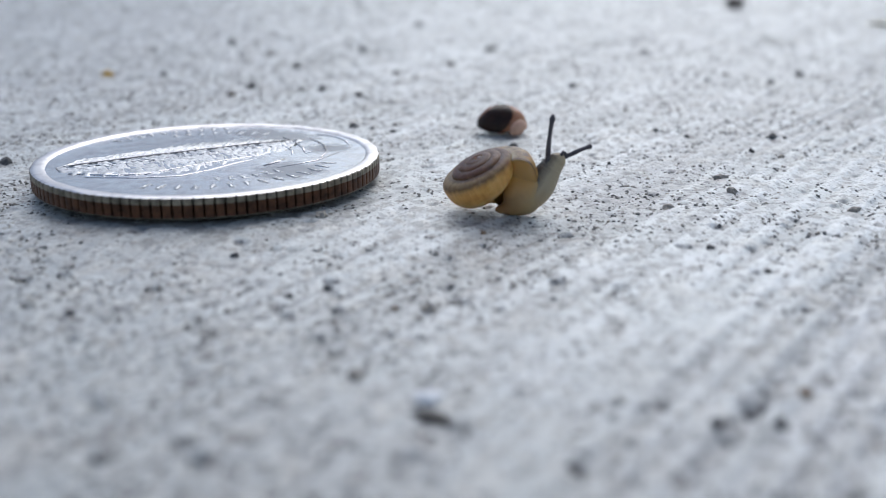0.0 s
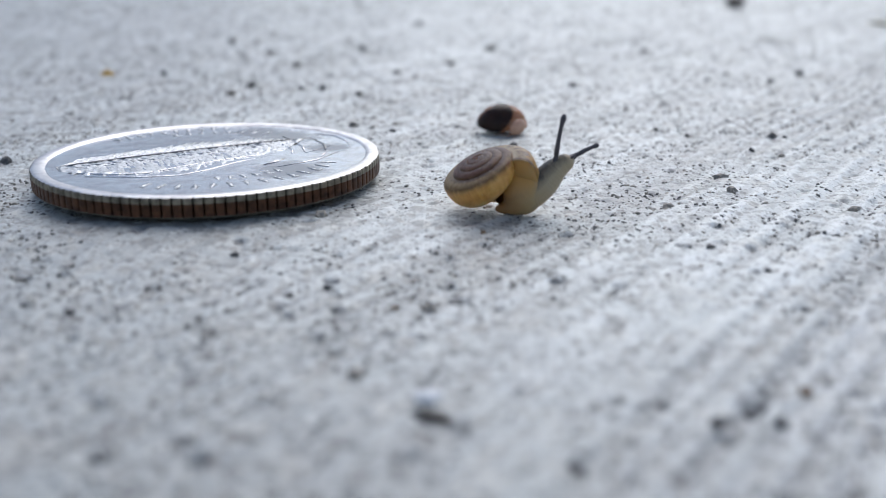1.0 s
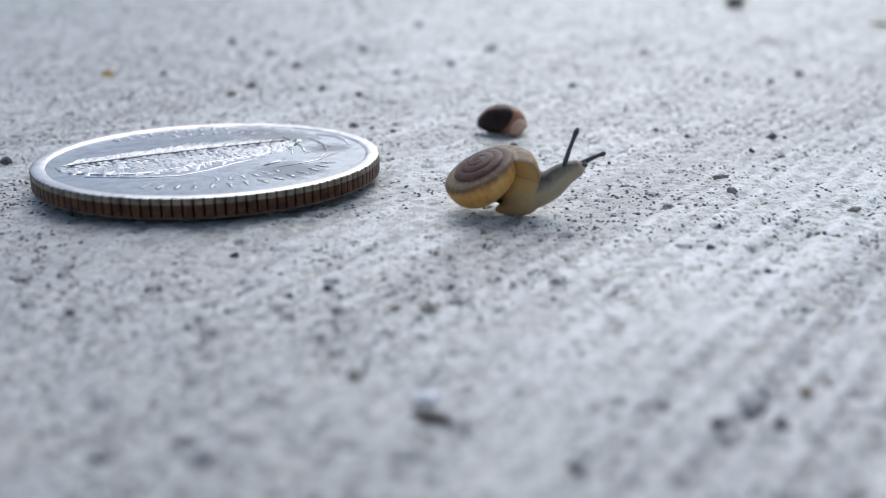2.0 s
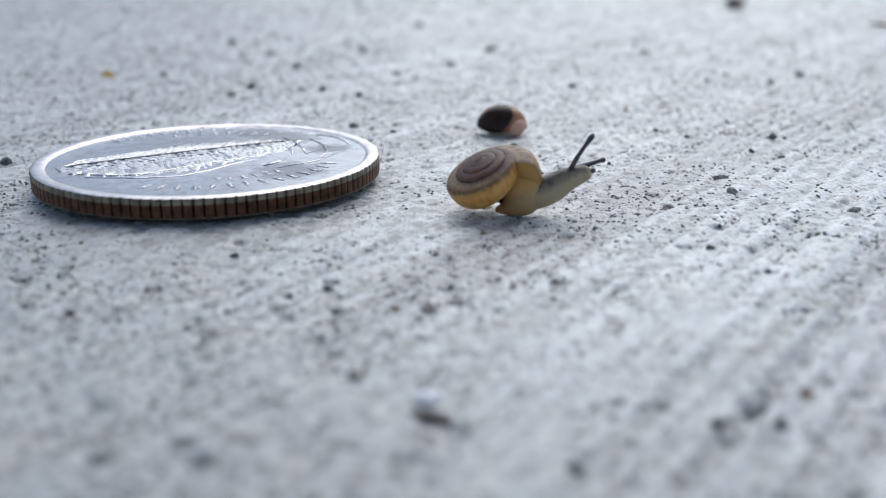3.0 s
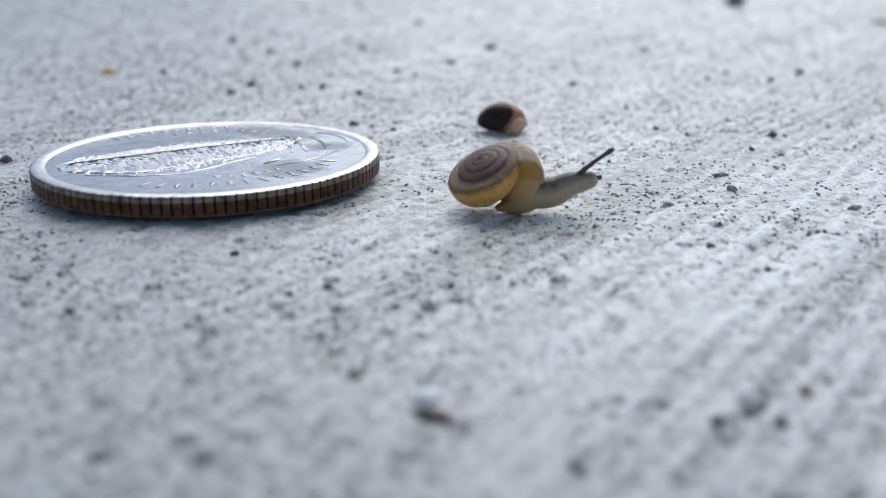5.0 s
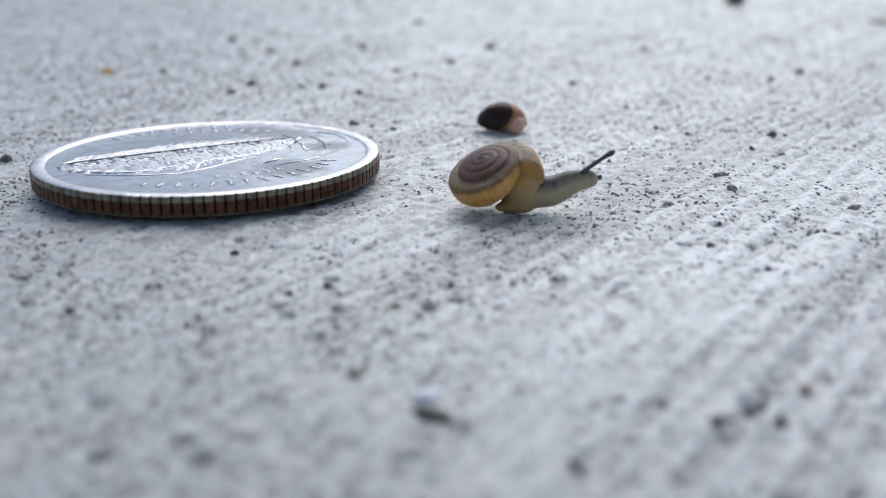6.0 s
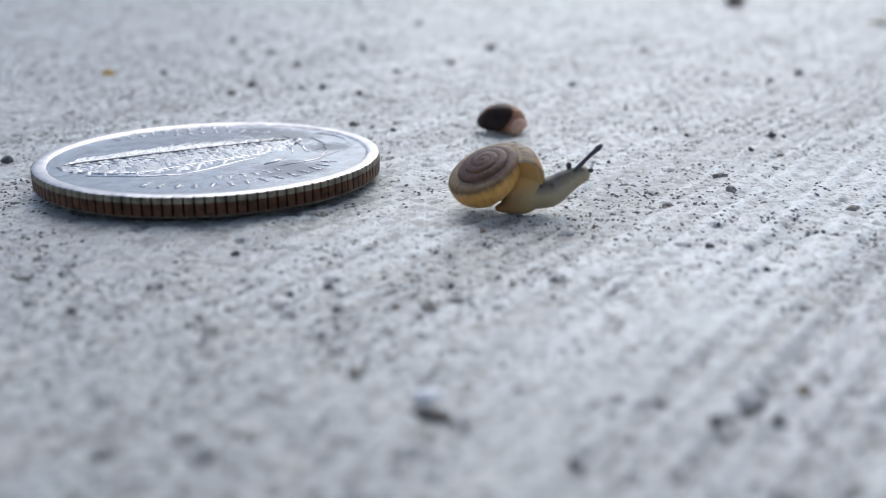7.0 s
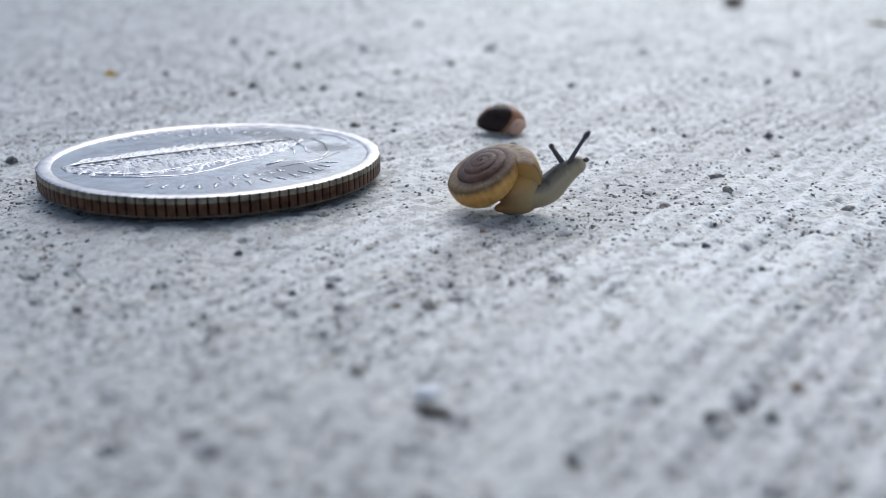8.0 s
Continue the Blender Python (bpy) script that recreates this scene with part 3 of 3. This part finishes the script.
def soft_body(blobs, centre, k=5.5):
    """One smooth skin round several ellipsoids, each ((x, y, z), (rx, ry, rz)), flat where it meets the ground."""
    bm = bmesh.new()
    bmesh.ops.create_icosphere(bm, subdivisions=5, radius=1.0)
    ways = np.array([v.co for v in bm.verts])
    reach = np.linspace(0.05, 3.2, 260)
    p = np.array(centre) + ways[:, None, :] * reach[None, :, None]
    field = sum(np.exp(-k * (np.sqrt((((p - np.array(c)) / np.array(r)) ** 2).sum(-1)) - 1.0)) for c, r in blobs)
    inside = field > 1.0
    last = inside.shape[1] - 1 - np.argmax(inside[:, ::-1], axis=1)
    nxt = np.minimum(last + 1, inside.shape[1] - 1)
    rows = np.arange(len(ways))
    a, b = np.log(field[rows, last]), np.log(field[rows, nxt])
    t = reach[last] + (reach[nxt] - reach[last]) * np.clip(a / np.maximum(a - b, 1e-9), 0, 1)
    for v, w, d in zip(bm.verts, ways, t):
        q = np.array(centre) + w * d
        v.co = (q[0], q[1], max(q[2], 0.02))
    bmesh.ops.recalc_face_normals(bm, faces=bm.faces)
    return bm


SNAIL = at(4.96, 58.5, 0.0)
NECK_BASE = ((-0.40, 1.30), (0.50, 1.26))
NECK_R = (0.60, 1.02, 1.01, 0.77, 0.54)
SEGMENTS = 24


def girth(q):
    """The neck's radius at station q, smoothed."""
    return float(np.mean([np.interp(q + d, range(5), NECK_R) for d in (-0.3, -0.1, 0.1, 0.3)])) * math.sqrt(max(0.01, 1 - max(0.0, (q - 4) / 0.55) ** 2))


def sleeve(q, reach=0.34, steps=26):
    """A short piece of the neck round station q, along x, tapering as the neck does."""
    bm = bmesh.new()
    rings = []
    for f in (-1.0, -0.85, -0.5, 0.0, 0.5, 0.85, 1.0):
        k = q + f * reach / 1.15
        r = girth(max(0.0, k)) * (1.0 - 0.05 * abs(f) ** 3) * math.sqrt(max(0.02, 1 - max(0.0, -k / 0.46) ** 2))
        rings.append([bm.verts.new((q * 1.15 + f * reach, 0.86 * r * math.cos(a), r * math.sin(a))) for a in (2 * math.pi * k / steps for k in range(steps))])
    for a, b in zip(rings, rings[1:]):
        for k in range(steps):
            bm.faces.new((a[k], a[(k + 1) % steps], b[(k + 1) % steps], b[k]))
    for ring in (rings[0], rings[-1]):
        x = q * 1.15 + (ring[0].co.x - q * 1.15) * 1.12
        tip = bm.verts.new((x, 0, 0))
        for k in range(steps):
            bm.faces.new((ring[k], ring[(k + 1) % steps], tip))
    bmesh.ops.recalc_face_normals(bm, faces=bm.faces)
    return bm


def build_snail():
    snail = thing("snail", SNAIL, "small amber-shelled land snail with grey translucent body", "snail")
    made = {"shell": part("shell", spiral_shell(), SHELL, snail, "glossy amber spiral shell with purple-brown whorls")}
    part("mantle", mantle_plug(), MANTLE, made["shell"], "amber flesh filling the shell's mouth")
    body = soft_body((((-0.14, -0.38, 1.45), (1.00, 0.82, 1.34)), ((0.45, -0.36, 1.22), (0.98, 0.86, 1.00)), ((-0.20, -0.20, 0.40), (1.05, 0.72, 0.50)),
                      ((-1.05, -0.15, 0.24), (0.55, 0.42, 0.28)), ((0.50, -0.72, 1.95), (0.62, 0.45, 0.66))), (0.0, -0.35, 1.0))
    part("foot", body, BODY, snail, "amber and brownish translucent body and foot")
    made["neck"] = []
    for i in range(SEGMENTS):
        seg = part("neck_segment", sleeve(4 * i / (SEGMENTS - 1)), FLESH, snail)
        made["neck"].append(seg)
    head = ellipsoid(0.54, 0.50, 0.54, 20, 14)
    bmesh.ops.translate(head, vec=(4.6, 0, 0), verts=head.verts)
    made["head"] = part("head", head, FLESH, snail, "blunt grey head")
    for name, stem, half, bow in (("near", 0.95, 2.35, -0.05), ("far", 1.18, 1.18, -0.04)):
        low = part("tentacle_stalk", tube([(0, 0, z * stem / 5) for z in range(-1, 6)], [0.25, 0.22, 0.19, 0.165, 0.15, 0.14, 0.11]), STALK, snail, "dark grey upper tentacle")
        pts = [(bow * math.sin(math.pi * z / 9), 0, z * half / 8) for z in range(0, 10)]
        top = part("tentacle_tip", tube(pts, [0.16, 0.165, 0.155, 0.145, 0.135, 0.13, 0.13, 0.145, 0.195, 0.10]), STALK, snail, "dark knobbed tentacle tip with eye")
        eye = part("eye", ellipsoid(0.10, 0.10, 0.09, 12, 8), EYE, top, "tiny black eye")
        eye.matrix_basis = at(0, -0.08, half * 1.02)
        made[name] = (low, top, stem, half)
    made["feelers"] = [part("feeler", tube([(0, 0, 0), (0, 0, 0.2), (0, 0, 0.38), (0, 0, 0.46)], [0.15, 0.11, 0.11, 0.05], 8), STALK, snail, "tiny lower tentacle") for _ in range(2)]
    return snail, made


snail, snail_parts = build_snail()


def build_dark_shell():
    ob = thing("empty_shell", at(5.16, 81.9, -0.05), "small glossy dark brown snail shell with translucent amber lip", "snail shell")
    dome = ellipsoid(1.0, 1.0, 1.0, 64, 40)
    for v in dome.verts:
        a = math.atan2(v.co.y, v.co.x)
        c = v.co.copy()
        k = (abs(c.x) ** 2.0 + abs(c.y) ** 2.0 + abs(c.z) ** 2.0) ** -0.5             # fuller than an ellipsoid
        seam = 0.03 * math.exp(-((c.z - 0.42 + 0.15 * math.cos(a)) / 0.07) ** 2)                # the seam between two whorls
        c *= k * (1 - seam)
        v.co = Vector((2.22 * c.x, 1.70 * c.y, 1.80 * c.z if c.z > 0 else 0.72 * c.z))
        v.co.x -= 0.16 * c.z * abs(c.x) if c.x > 0 else -0.10 * c.z
        if c.x > 0.05:
            v.co.z += 0.22 * math.exp(-((c.x - 0.22) / 0.12) ** 2) * max(0.0, -c.z)    # the notch beside the mouth
    outer = part("whorl", dome, AMBER, ob, "amber shell wall with the dark dried body behind it")
    outer.matrix_basis = at(0.0, 0, 0.72, 0, 2, 0)
    mouth = part("lip", ellipsoid(0.86, 0.36, 0.66, 20, 12), LIP, ob, "pale pink inside of the shell's mouth")
    mouth.matrix_basis = at(1.27, -1.18, 0.68, 0, -24, 30)
    return ob


dark_shell = build_dark_shell()


# ---------------------------------------------------------------- grit
def pebble(w, d, h, seed, rough=0.7):
    """A rounded, dented grain."""
    bm = bmesh.new()
    bmesh.ops.create_icosphere(bm, subdivisions=2, radius=0.5)
    for v in bm.verts:
        k = 1 + rough * noise.noise(v.co * 3.4 + Vector((seed * 3.7, seed, 0))) + 0.25 * rough * noise.noise(v.co * 9.0 + Vector((seed, 0, 3)))
        v.co = Vector((v.co.x * w * k, v.co.y * d * k, v.co.z * h * k))
    return bm


def grain(name, x, y, w, mat, label, category="grain", flat=0.85, deep=0.85):
    z = float(relief(x, y))
    ob = mesh_ob(name, pebble(w, w * deep, w * flat, x + y), mat, smooth=False)
    ob.matrix_basis = at(x, y, z - w * flat * 0.06, 0, 0, (x * 37 + y * 91) % 360)
    return tagged(ob, label, category, "loose grit on the concrete")


# x, y and width in mm, then the stone
for x, y, w, mat, label in (
        (-11.75, 50.4, 0.50, GRIT, "dark"), (-5.93, 45.8, 0.58, GRIT, "dark"), (-7.82, 44.7, 0.5, GRIT, "dark"), (14.23, 104.9, 1.0, GRIT, "dark"),
        (-4.0, 163.6, 1.6, GRIT, "dark"), (-33.9, 71.8, 1.0, GRIT, "dark"), (14.92, 60.0, 0.8, GRIT_GREY, "grey"), (15.35, 51.5, 0.5, GRIT, "dark"),
        (17.67, 48.2, 0.42, GRIT, "dark"), (-7.73, 57.3, 0.95, GRIT_GREY, "grey"), (2.43, 54.6, 0.45, GRIT_BROWN, "brown"), (-2.34, 43.2, 0.42, GRIT_BROWN, "brown"),
        (-21.2, 105.2, 1.2, GRIT, "dark"), (-15.35, 103.5, 0.85, GRIT, "dark"), (-13.1, 103.5, 0.95, GRIT, "dark"), (-39.75, 112.9, 1.5, GRIT_GOLD, "yellow"),
        (25.1, 75.5, 0.6, GRIT, "dark"), (20.1, 63.6, 0.9, GRIT_GREY, "grey")):
    grain("sand_grain", x, y, w, mat, label + " angular sand grain on the concrete")
for x, y, w, mat, label in (
        (20.24, 67.0, 1.0, GRIT_GREY, "grey"), (5.81, 77.1, 0.8, GRIT, "dark"), (-8.13, 84.7, 0.85, GRIT, "dark"), (-18.1, 42.4, 0.6, GRIT, "dark"),
        (-0.67, 43.3, 0.9, GRIT_GREY, "grey"), (-3.67, 36.0, 0.8, GRIT_GREY, "grey"), (12.1, 33.0, 0.6, GRIT, "dark"), (10.4, 31.85, 0.6, GRIT, "dark"),
        (12.9, 32.1, 0.6, GRIT, "dark"), (14.7, 34.4, 0.6, GRIT_BROWN, "brown"), (4.7, 29.0, 0.7, GRIT, "dark"), (42.5, 113.7, 1.0, GRIT, "dark"),
        (37.2, 107.8, 0.9, GRIT, "dark"), (27.6, 131.9, 1.0, GRIT, "dark"), (-17.8, 204.9, 1.6, GRIT, "dark"), (-33.1, 112.9, 0.9, GRIT, "dark"),
        (26.7, 59.0, 0.9, GRIT_GREY, "grey")):
    grain("sand_grain", x, y, w, mat, label + " angular sand grain on the concrete")
for x, y, w, mat, label in (
        (21.1, 80.8, 0.45, GRIT, "dark"), (19.0, 83.3, 0.51, GRIT, "dark"), (28.2, 80.0, 0.85, GRIT, "dark"), (22.6, 98.8, 0.5, GRIT, "dark"),
        (23.1, 92.5, 0.5, GRIT_GREY, "grey"), (17.9, 92.3, 0.67, GRIT_GREY, "grey"), (-8.8, 99.5, 1.1, GRIT_GREY, "grey"), (-4.4, 82.6, 0.66, GRIT, "dark"),
        (-4.3, 85.5, 0.63, GRIT_GREY, "grey"), (-23.5, 130.8, 1.4, GRIT_GREY, "grey"), (-11.1, 133.5, 1.19, GRIT, "dark"), (-31.0, 141.8, 1.4, GRIT, "dark"),
        (-5.6, 113.8, 1.0, GRIT, "dark"), (-18.4, 120.3, 1.2, GRIT_GREY, "grey"), (6.6, 134.1, 1.8, GRIT_GREY, "grey"), (1.0, 120.3, 1.2, GRIT_GREY, "grey"),
        (-22.4, 100.1, 1.1, GRIT_GREY, "grey"), (29.5, 80.4, 0.55, GRIT, "dark"), (27.0, 73.7, 0.5, GRIT_GREY, "grey"), (12.8, 71.2, 0.4, GRIT, "dark"),
        (33.5, 112.9, 0.94, GRIT_GREY, "grey"), (30.5, 109.7, 0.72, GRIT, "dark")):
    grain("sand_grain", x, y, w, mat, label + " angular sand grain on the concrete")


def build_chip():
    """A dark flat chip with a white crumb of cement beside it."""
    z = float(relief(-0.4, 32.2))
    ob = mesh_ob("stone_chip", pebble(1.9, 0.8, 0.42, 2.0, 0.5), CHIP)
    ob.matrix_basis = at(-0.42, 32.55, z + 0.10, 0, 8, -12)
    tagged(ob, "dark brown flat stone chip lying on concrete", "stone chip")
    ob = mesh_ob("cement_crumb", pebble(1.15, 0.9, 0.36, 5.0, 0.4), CRUMB, smooth=False)
    ob.matrix_basis = at(-0.62, 33.85, float(relief(-0.62, 33.85)) + 0.20, 5, 0, 0)
    tagged(ob, "white crumb of cement stuck to the concrete", "cement crumb")


def build_seed():
    ob = mesh_ob("seed_husk", pebble(4.4, 3.0, 2.2, 7.0, 0.12), HUSK)
    ob.matrix_basis = at(58.6, 196.0, 0.75)
    tagged(ob, "dark brown oval seed husk lying on concrete", "seed")


def build_straw():
    pts = [(-2.6 + 0.9 * i, 0.25 * math.sin(i * 0.9), 0.25 + 0.08 * math.sin(i)) for i in range(7)]
    ob = mesh_ob("straw_bit", tube(pts, [0.2, 0.32, 0.36, 0.36, 0.34, 0.3, 0.15], 8), STRAW)
    ob.matrix_basis = at(73.5, 161.0, 0.15, 0, 0, -25)
    tagged(ob, "pale dry bit of straw lying on concrete", "straw")


def build_fibre():
    pts = [(0.0, 0.0, 0.12), (0.5, -2.6, 0.2), (0.9, -5.2, 0.14), (1.7, -7.2, 0.2), (2.6, -8.8, 0.1)]
    ob = mesh_ob("fibre", tube(pts, [0.07, 0.09, 0.09, 0.08, 0.05], 6), GRIT_GREY)
    ob.matrix_basis = at(47.3, 145.7, 0.0)
    tagged(ob, "thin grey plant fibre lying on concrete", "fibre")


build_chip(), build_seed(), build_straw(), build_fibre()


def build_grit():
    """The uncounted small sand that stands out of the cement."""
    rng = random.Random(21)
    verts, faces = [], []
    shape = bmesh.new()
    bmesh.ops.create_icosphere(shape, subdivisions=1, radius=0.5)
    base = [v.co.copy() for v in shape.verts]
    tris = [[v.index for v in f.verts] for f in shape.faces]
    shape.free()
    tiny = [Vector(q) * 0.5 for q in ((1, 0, 0), (-0.5, 0.85, 0), (-0.5, -0.85, 0), (0.1, 0, 0.9), (-0.1, 0.1, -0.9))]
    tiny_tris = [(0, 1, 3), (1, 2, 3), (2, 0, 3), (1, 0, 4), (2, 1, 4), (0, 2, 4)]
    spots = []
    while len(spots) < 300000:
        y = 26 + 210 * rng.random() ** 1.6
        spots.append((rng.uniform(-0.5, 0.5) * (y * 1.05 + 12), y))
    low = relief([q[0] for q in spots], [q[1] for q in spots])
    drift = value_noise(np.array([q[0] for q in spots]), np.array([q[1] for q in spots]), 0.4, 31)
    spots = [q for q, h, k in zip(spots, low, drift) if rng.random() < min(0.8, max(0.02, 0.25 + 0.15 * min(1.0, max(0.0, (-4 - q[0]) / 8)) - 1.3 * (h + 0.16) + 0.28 * k)) * min(1.0, max(0.34, 1.6 - q[1] / 140)) * min(1.0, max(0.28, (q[1] - 26) / 30))]      # more of it in the strokes' furrows
    hs = relief([q[0] for q in spots], [q[1] for q in spots])
    for (x, y), h in zip(spots, hs):
        w = (0.075 + 0.38 * rng.random() ** 3.8) * (1 + max(0.0, y - 75) / 80)
        form, hull = (base, tris) if w > 0.2 else (tiny, tiny_tris)
        turn = Euler((rng.random() * 6, rng.random() * 6, rng.random() * 6)).to_matrix()
        k = len(verts)
        for b in form:
            q = turn @ Vector((b.x * w * rng.uniform(0.75, 1.2), b.y * w * 0.9 * rng.uniform(0.75, 1.2), b.z * w * 0.75))
            verts.append(((q.x + x) * MM, (q.y + y) * MM, (q.z + h - w * 0.20) * MM))
        faces += [[i + k for i in t] for t in hull]
    me = bpy.data.meshes.new("sand")
    me.from_pydata(verts, [], faces)
    me.materials.append(GRIT_MIX)
    tagged(new("sand", me), "fine dark and tan sand grains set in the concrete", "sand", kind="stuff")


build_grit()


def motions():
    """All that moves: the shell rocks, the neck stretches, the tentacles swing and draw in."""
    # seconds, then how far the shell has righted itself
    walk(snail_parts["shell"], [(t, at(-2.144 + 0.354 * f, 0.15, 1.951 - 0.016 * f, 7.5 + 8.65 * f, -25.2 + 0.95 * f, 0)) for t, f in (
        (0.0, 0.0), (1.0, 0.17), (1.7, 0.31), (2.8, 0.57), (3.5, 0.74), (4.7, 0.90), (5.8, 1.0), (7.0, 1.0), (8.0, 0.91))])
    # seconds, then the neck's middle, upper and head stations, x and z in mm
    stations = (
        (0, 1.21, 1.91, 1.79, 2.73, 2.24, 3.32), (1, 1.39, 1.98, 2.15, 2.69, 2.78, 3.17), (1.7, 1.68, 1.89, 2.63, 2.52, 3.26, 2.89),
        (2.8, 1.76, 1.66, 2.93, 2.19, 3.88, 2.56), (3.5, 1.84, 1.55, 3.12, 2.04, 4.14, 2.41), (4.1, 1.95, 1.48, 3.19, 1.93, 4.33, 2.30),
        (4.7, 1.96, 1.29, 3.27, 1.74, 4.38, 2.04), (5.8, 1.95, 1.36, 3.27, 1.77, 4.38, 2.00), (6.6, 1.96, 1.36, 3.21, 1.78, 4.34, 2.11),
        (7, 1.87, 1.37, 2.94, 1.88, 3.88, 2.36), (7.5, 1.87, 1.47, 2.94, 2.20, 3.87, 2.73), (8, 1.79, 1.60, 2.86, 2.43, 3.71, 3.03))
    tracks = [[] for _ in range(SEGMENTS)]
    head, feel = [], ([], [])
    for t, *s in stations:
        line = list(NECK_BASE) + [(s[0], s[1] - 0.03), (s[2], s[3] + 0.08), (s[4], s[5] + 0.08)]
        px, pz = [p[0] for p in line], [p[1] for p in line]

        def spot(q):
            """A smooth curve through the stations."""
            i = min(int(q), 3)
            f = q - i
            out = []
            for p in (px, pz):
                a, b, c, d = p[max(i - 1, 0)], p[i], p[i + 1], p[min(i + 2, 4)]
                out.append(0.5 * (2 * b + (c - a) * f + (2 * a - 5 * b + 4 * c - d) * f * f + (3 * b - 3 * c + d - a) * f ** 3))
            return out
        for i in range(SEGMENTS):
            q = 4.0 * i / (SEGMENTS - 1)
            x, z = spot(q)
            x2, z2 = spot(min(q + 0.1, 4.0))
            x1, z1 = spot(max(q - 0.1, 0.0))
            lean = -math.degrees(math.atan2(z2 - z1, x2 - x1))
            tracks[i].append((t, at(x, -0.52 * max(0.0, 1 - q / 3.2), z, 0, lean, 0) @ at(-q * 1.15, 0)))
        head.append((t, at(x + 0.02, 0, z, 0, lean, 0) @ at(-4.6, 0)))
        c, w = math.cos(radians(lean)), -math.sin(radians(lean))
        for k, (side, tip) in enumerate(((-0.15, 0.05), (0.15, -0.15))):
            feel[k].append((t, at(x - 0.03 + 0.36 * c - tip * w, side, z + 0.36 * w + tip * c, 0, 90 + lean, 0)))
    for seg, rows in zip(snail_parts["neck"], tracks):
        walk(seg, rows)
    walk(snail_parts["head"], head)
    for k in range(2):
        walk(snail_parts["feelers"][k], feel[k])
    # seconds, root x and z, tip x and z in mm
    near = ((0, 1.60, 3.21, 1.87, 6.36), (1, 2.12, 3.47, 2.57, 6.32), (1.7, 2.53, 3.19, 3.09, 5.73), (2.8, 3.14, 3.15, 4.32, 5.16),
            (3.5, 3.39, 3.15, 4.64, 5.19), (4.1, 3.50, 3.04, 4.68, 5.16), (4.5, 3.58, 2.91, 5.22, 4.92), (4.7, 3.76, 2.79, 5.64, 4.40), (5.8, 3.99, 2.59, 5.81, 3.92),
            (6.6, 3.81, 2.67, 5.53, 3.96), (7, 3.55, 2.83, 5.01, 4.38), (7.5, 3.27, 2.95, 4.81, 4.81), (8, 3.01, 3.07, 4.31, 5.33))
    far = ((0, 2.41, 3.47, 4.44, 4.31), (1, 2.95, 3.43, 4.86, 4.34), (1.7, 3.18, 3.02, 5.24, 4.00), (2.8, 3.62, 2.92, 5.41, 3.48),
           (3.5, 3.62, 2.85, 4.81, 3.45), (4.1, 3.60, 2.72, 4.63, 3.38), (4.7, 3.55, 2.00, 4.50, 2.70), (5.8, 3.30, 1.62, 3.95, 2.25),
           (6.6, 3.20, 1.60, 3.70, 2.50), (7, 3.26, 2.05, 3.06, 3.13), (7.5, 3.02, 2.80, 2.43, 3.96), (8, 2.83, 3.07, 1.94, 4.41))
    for name, rows, y in (("near", near, -0.22), ("far", far, 0.22)):
        low, top, stem, half = snail_parts[name]
        lows, tops = [], []
        for t, bx, bz, tx, tz in rows:
            lean = math.degrees(math.atan2(tx - bx, tz - bz))
            ux, uz = math.sin(radians(lean)), math.cos(radians(lean))
            long = math.hypot(tx - bx, tz - bz)
            slip = min(0.0, long - half * 1.1 + 0.3 - stem) if name == "near" else min(0.0, long - stem)                       # drawn in: the stalk sinks into the head
            lows.append((t, at(bx + slip * ux, y, bz + slip * uz, 0, lean, 0)))
            tops.append((t, at(tx - half * 1.1 * ux, y, tz - half * 1.1 * uz, 0, lean, 0)))
        walk(low, lows), walk(top, tops)


motions()
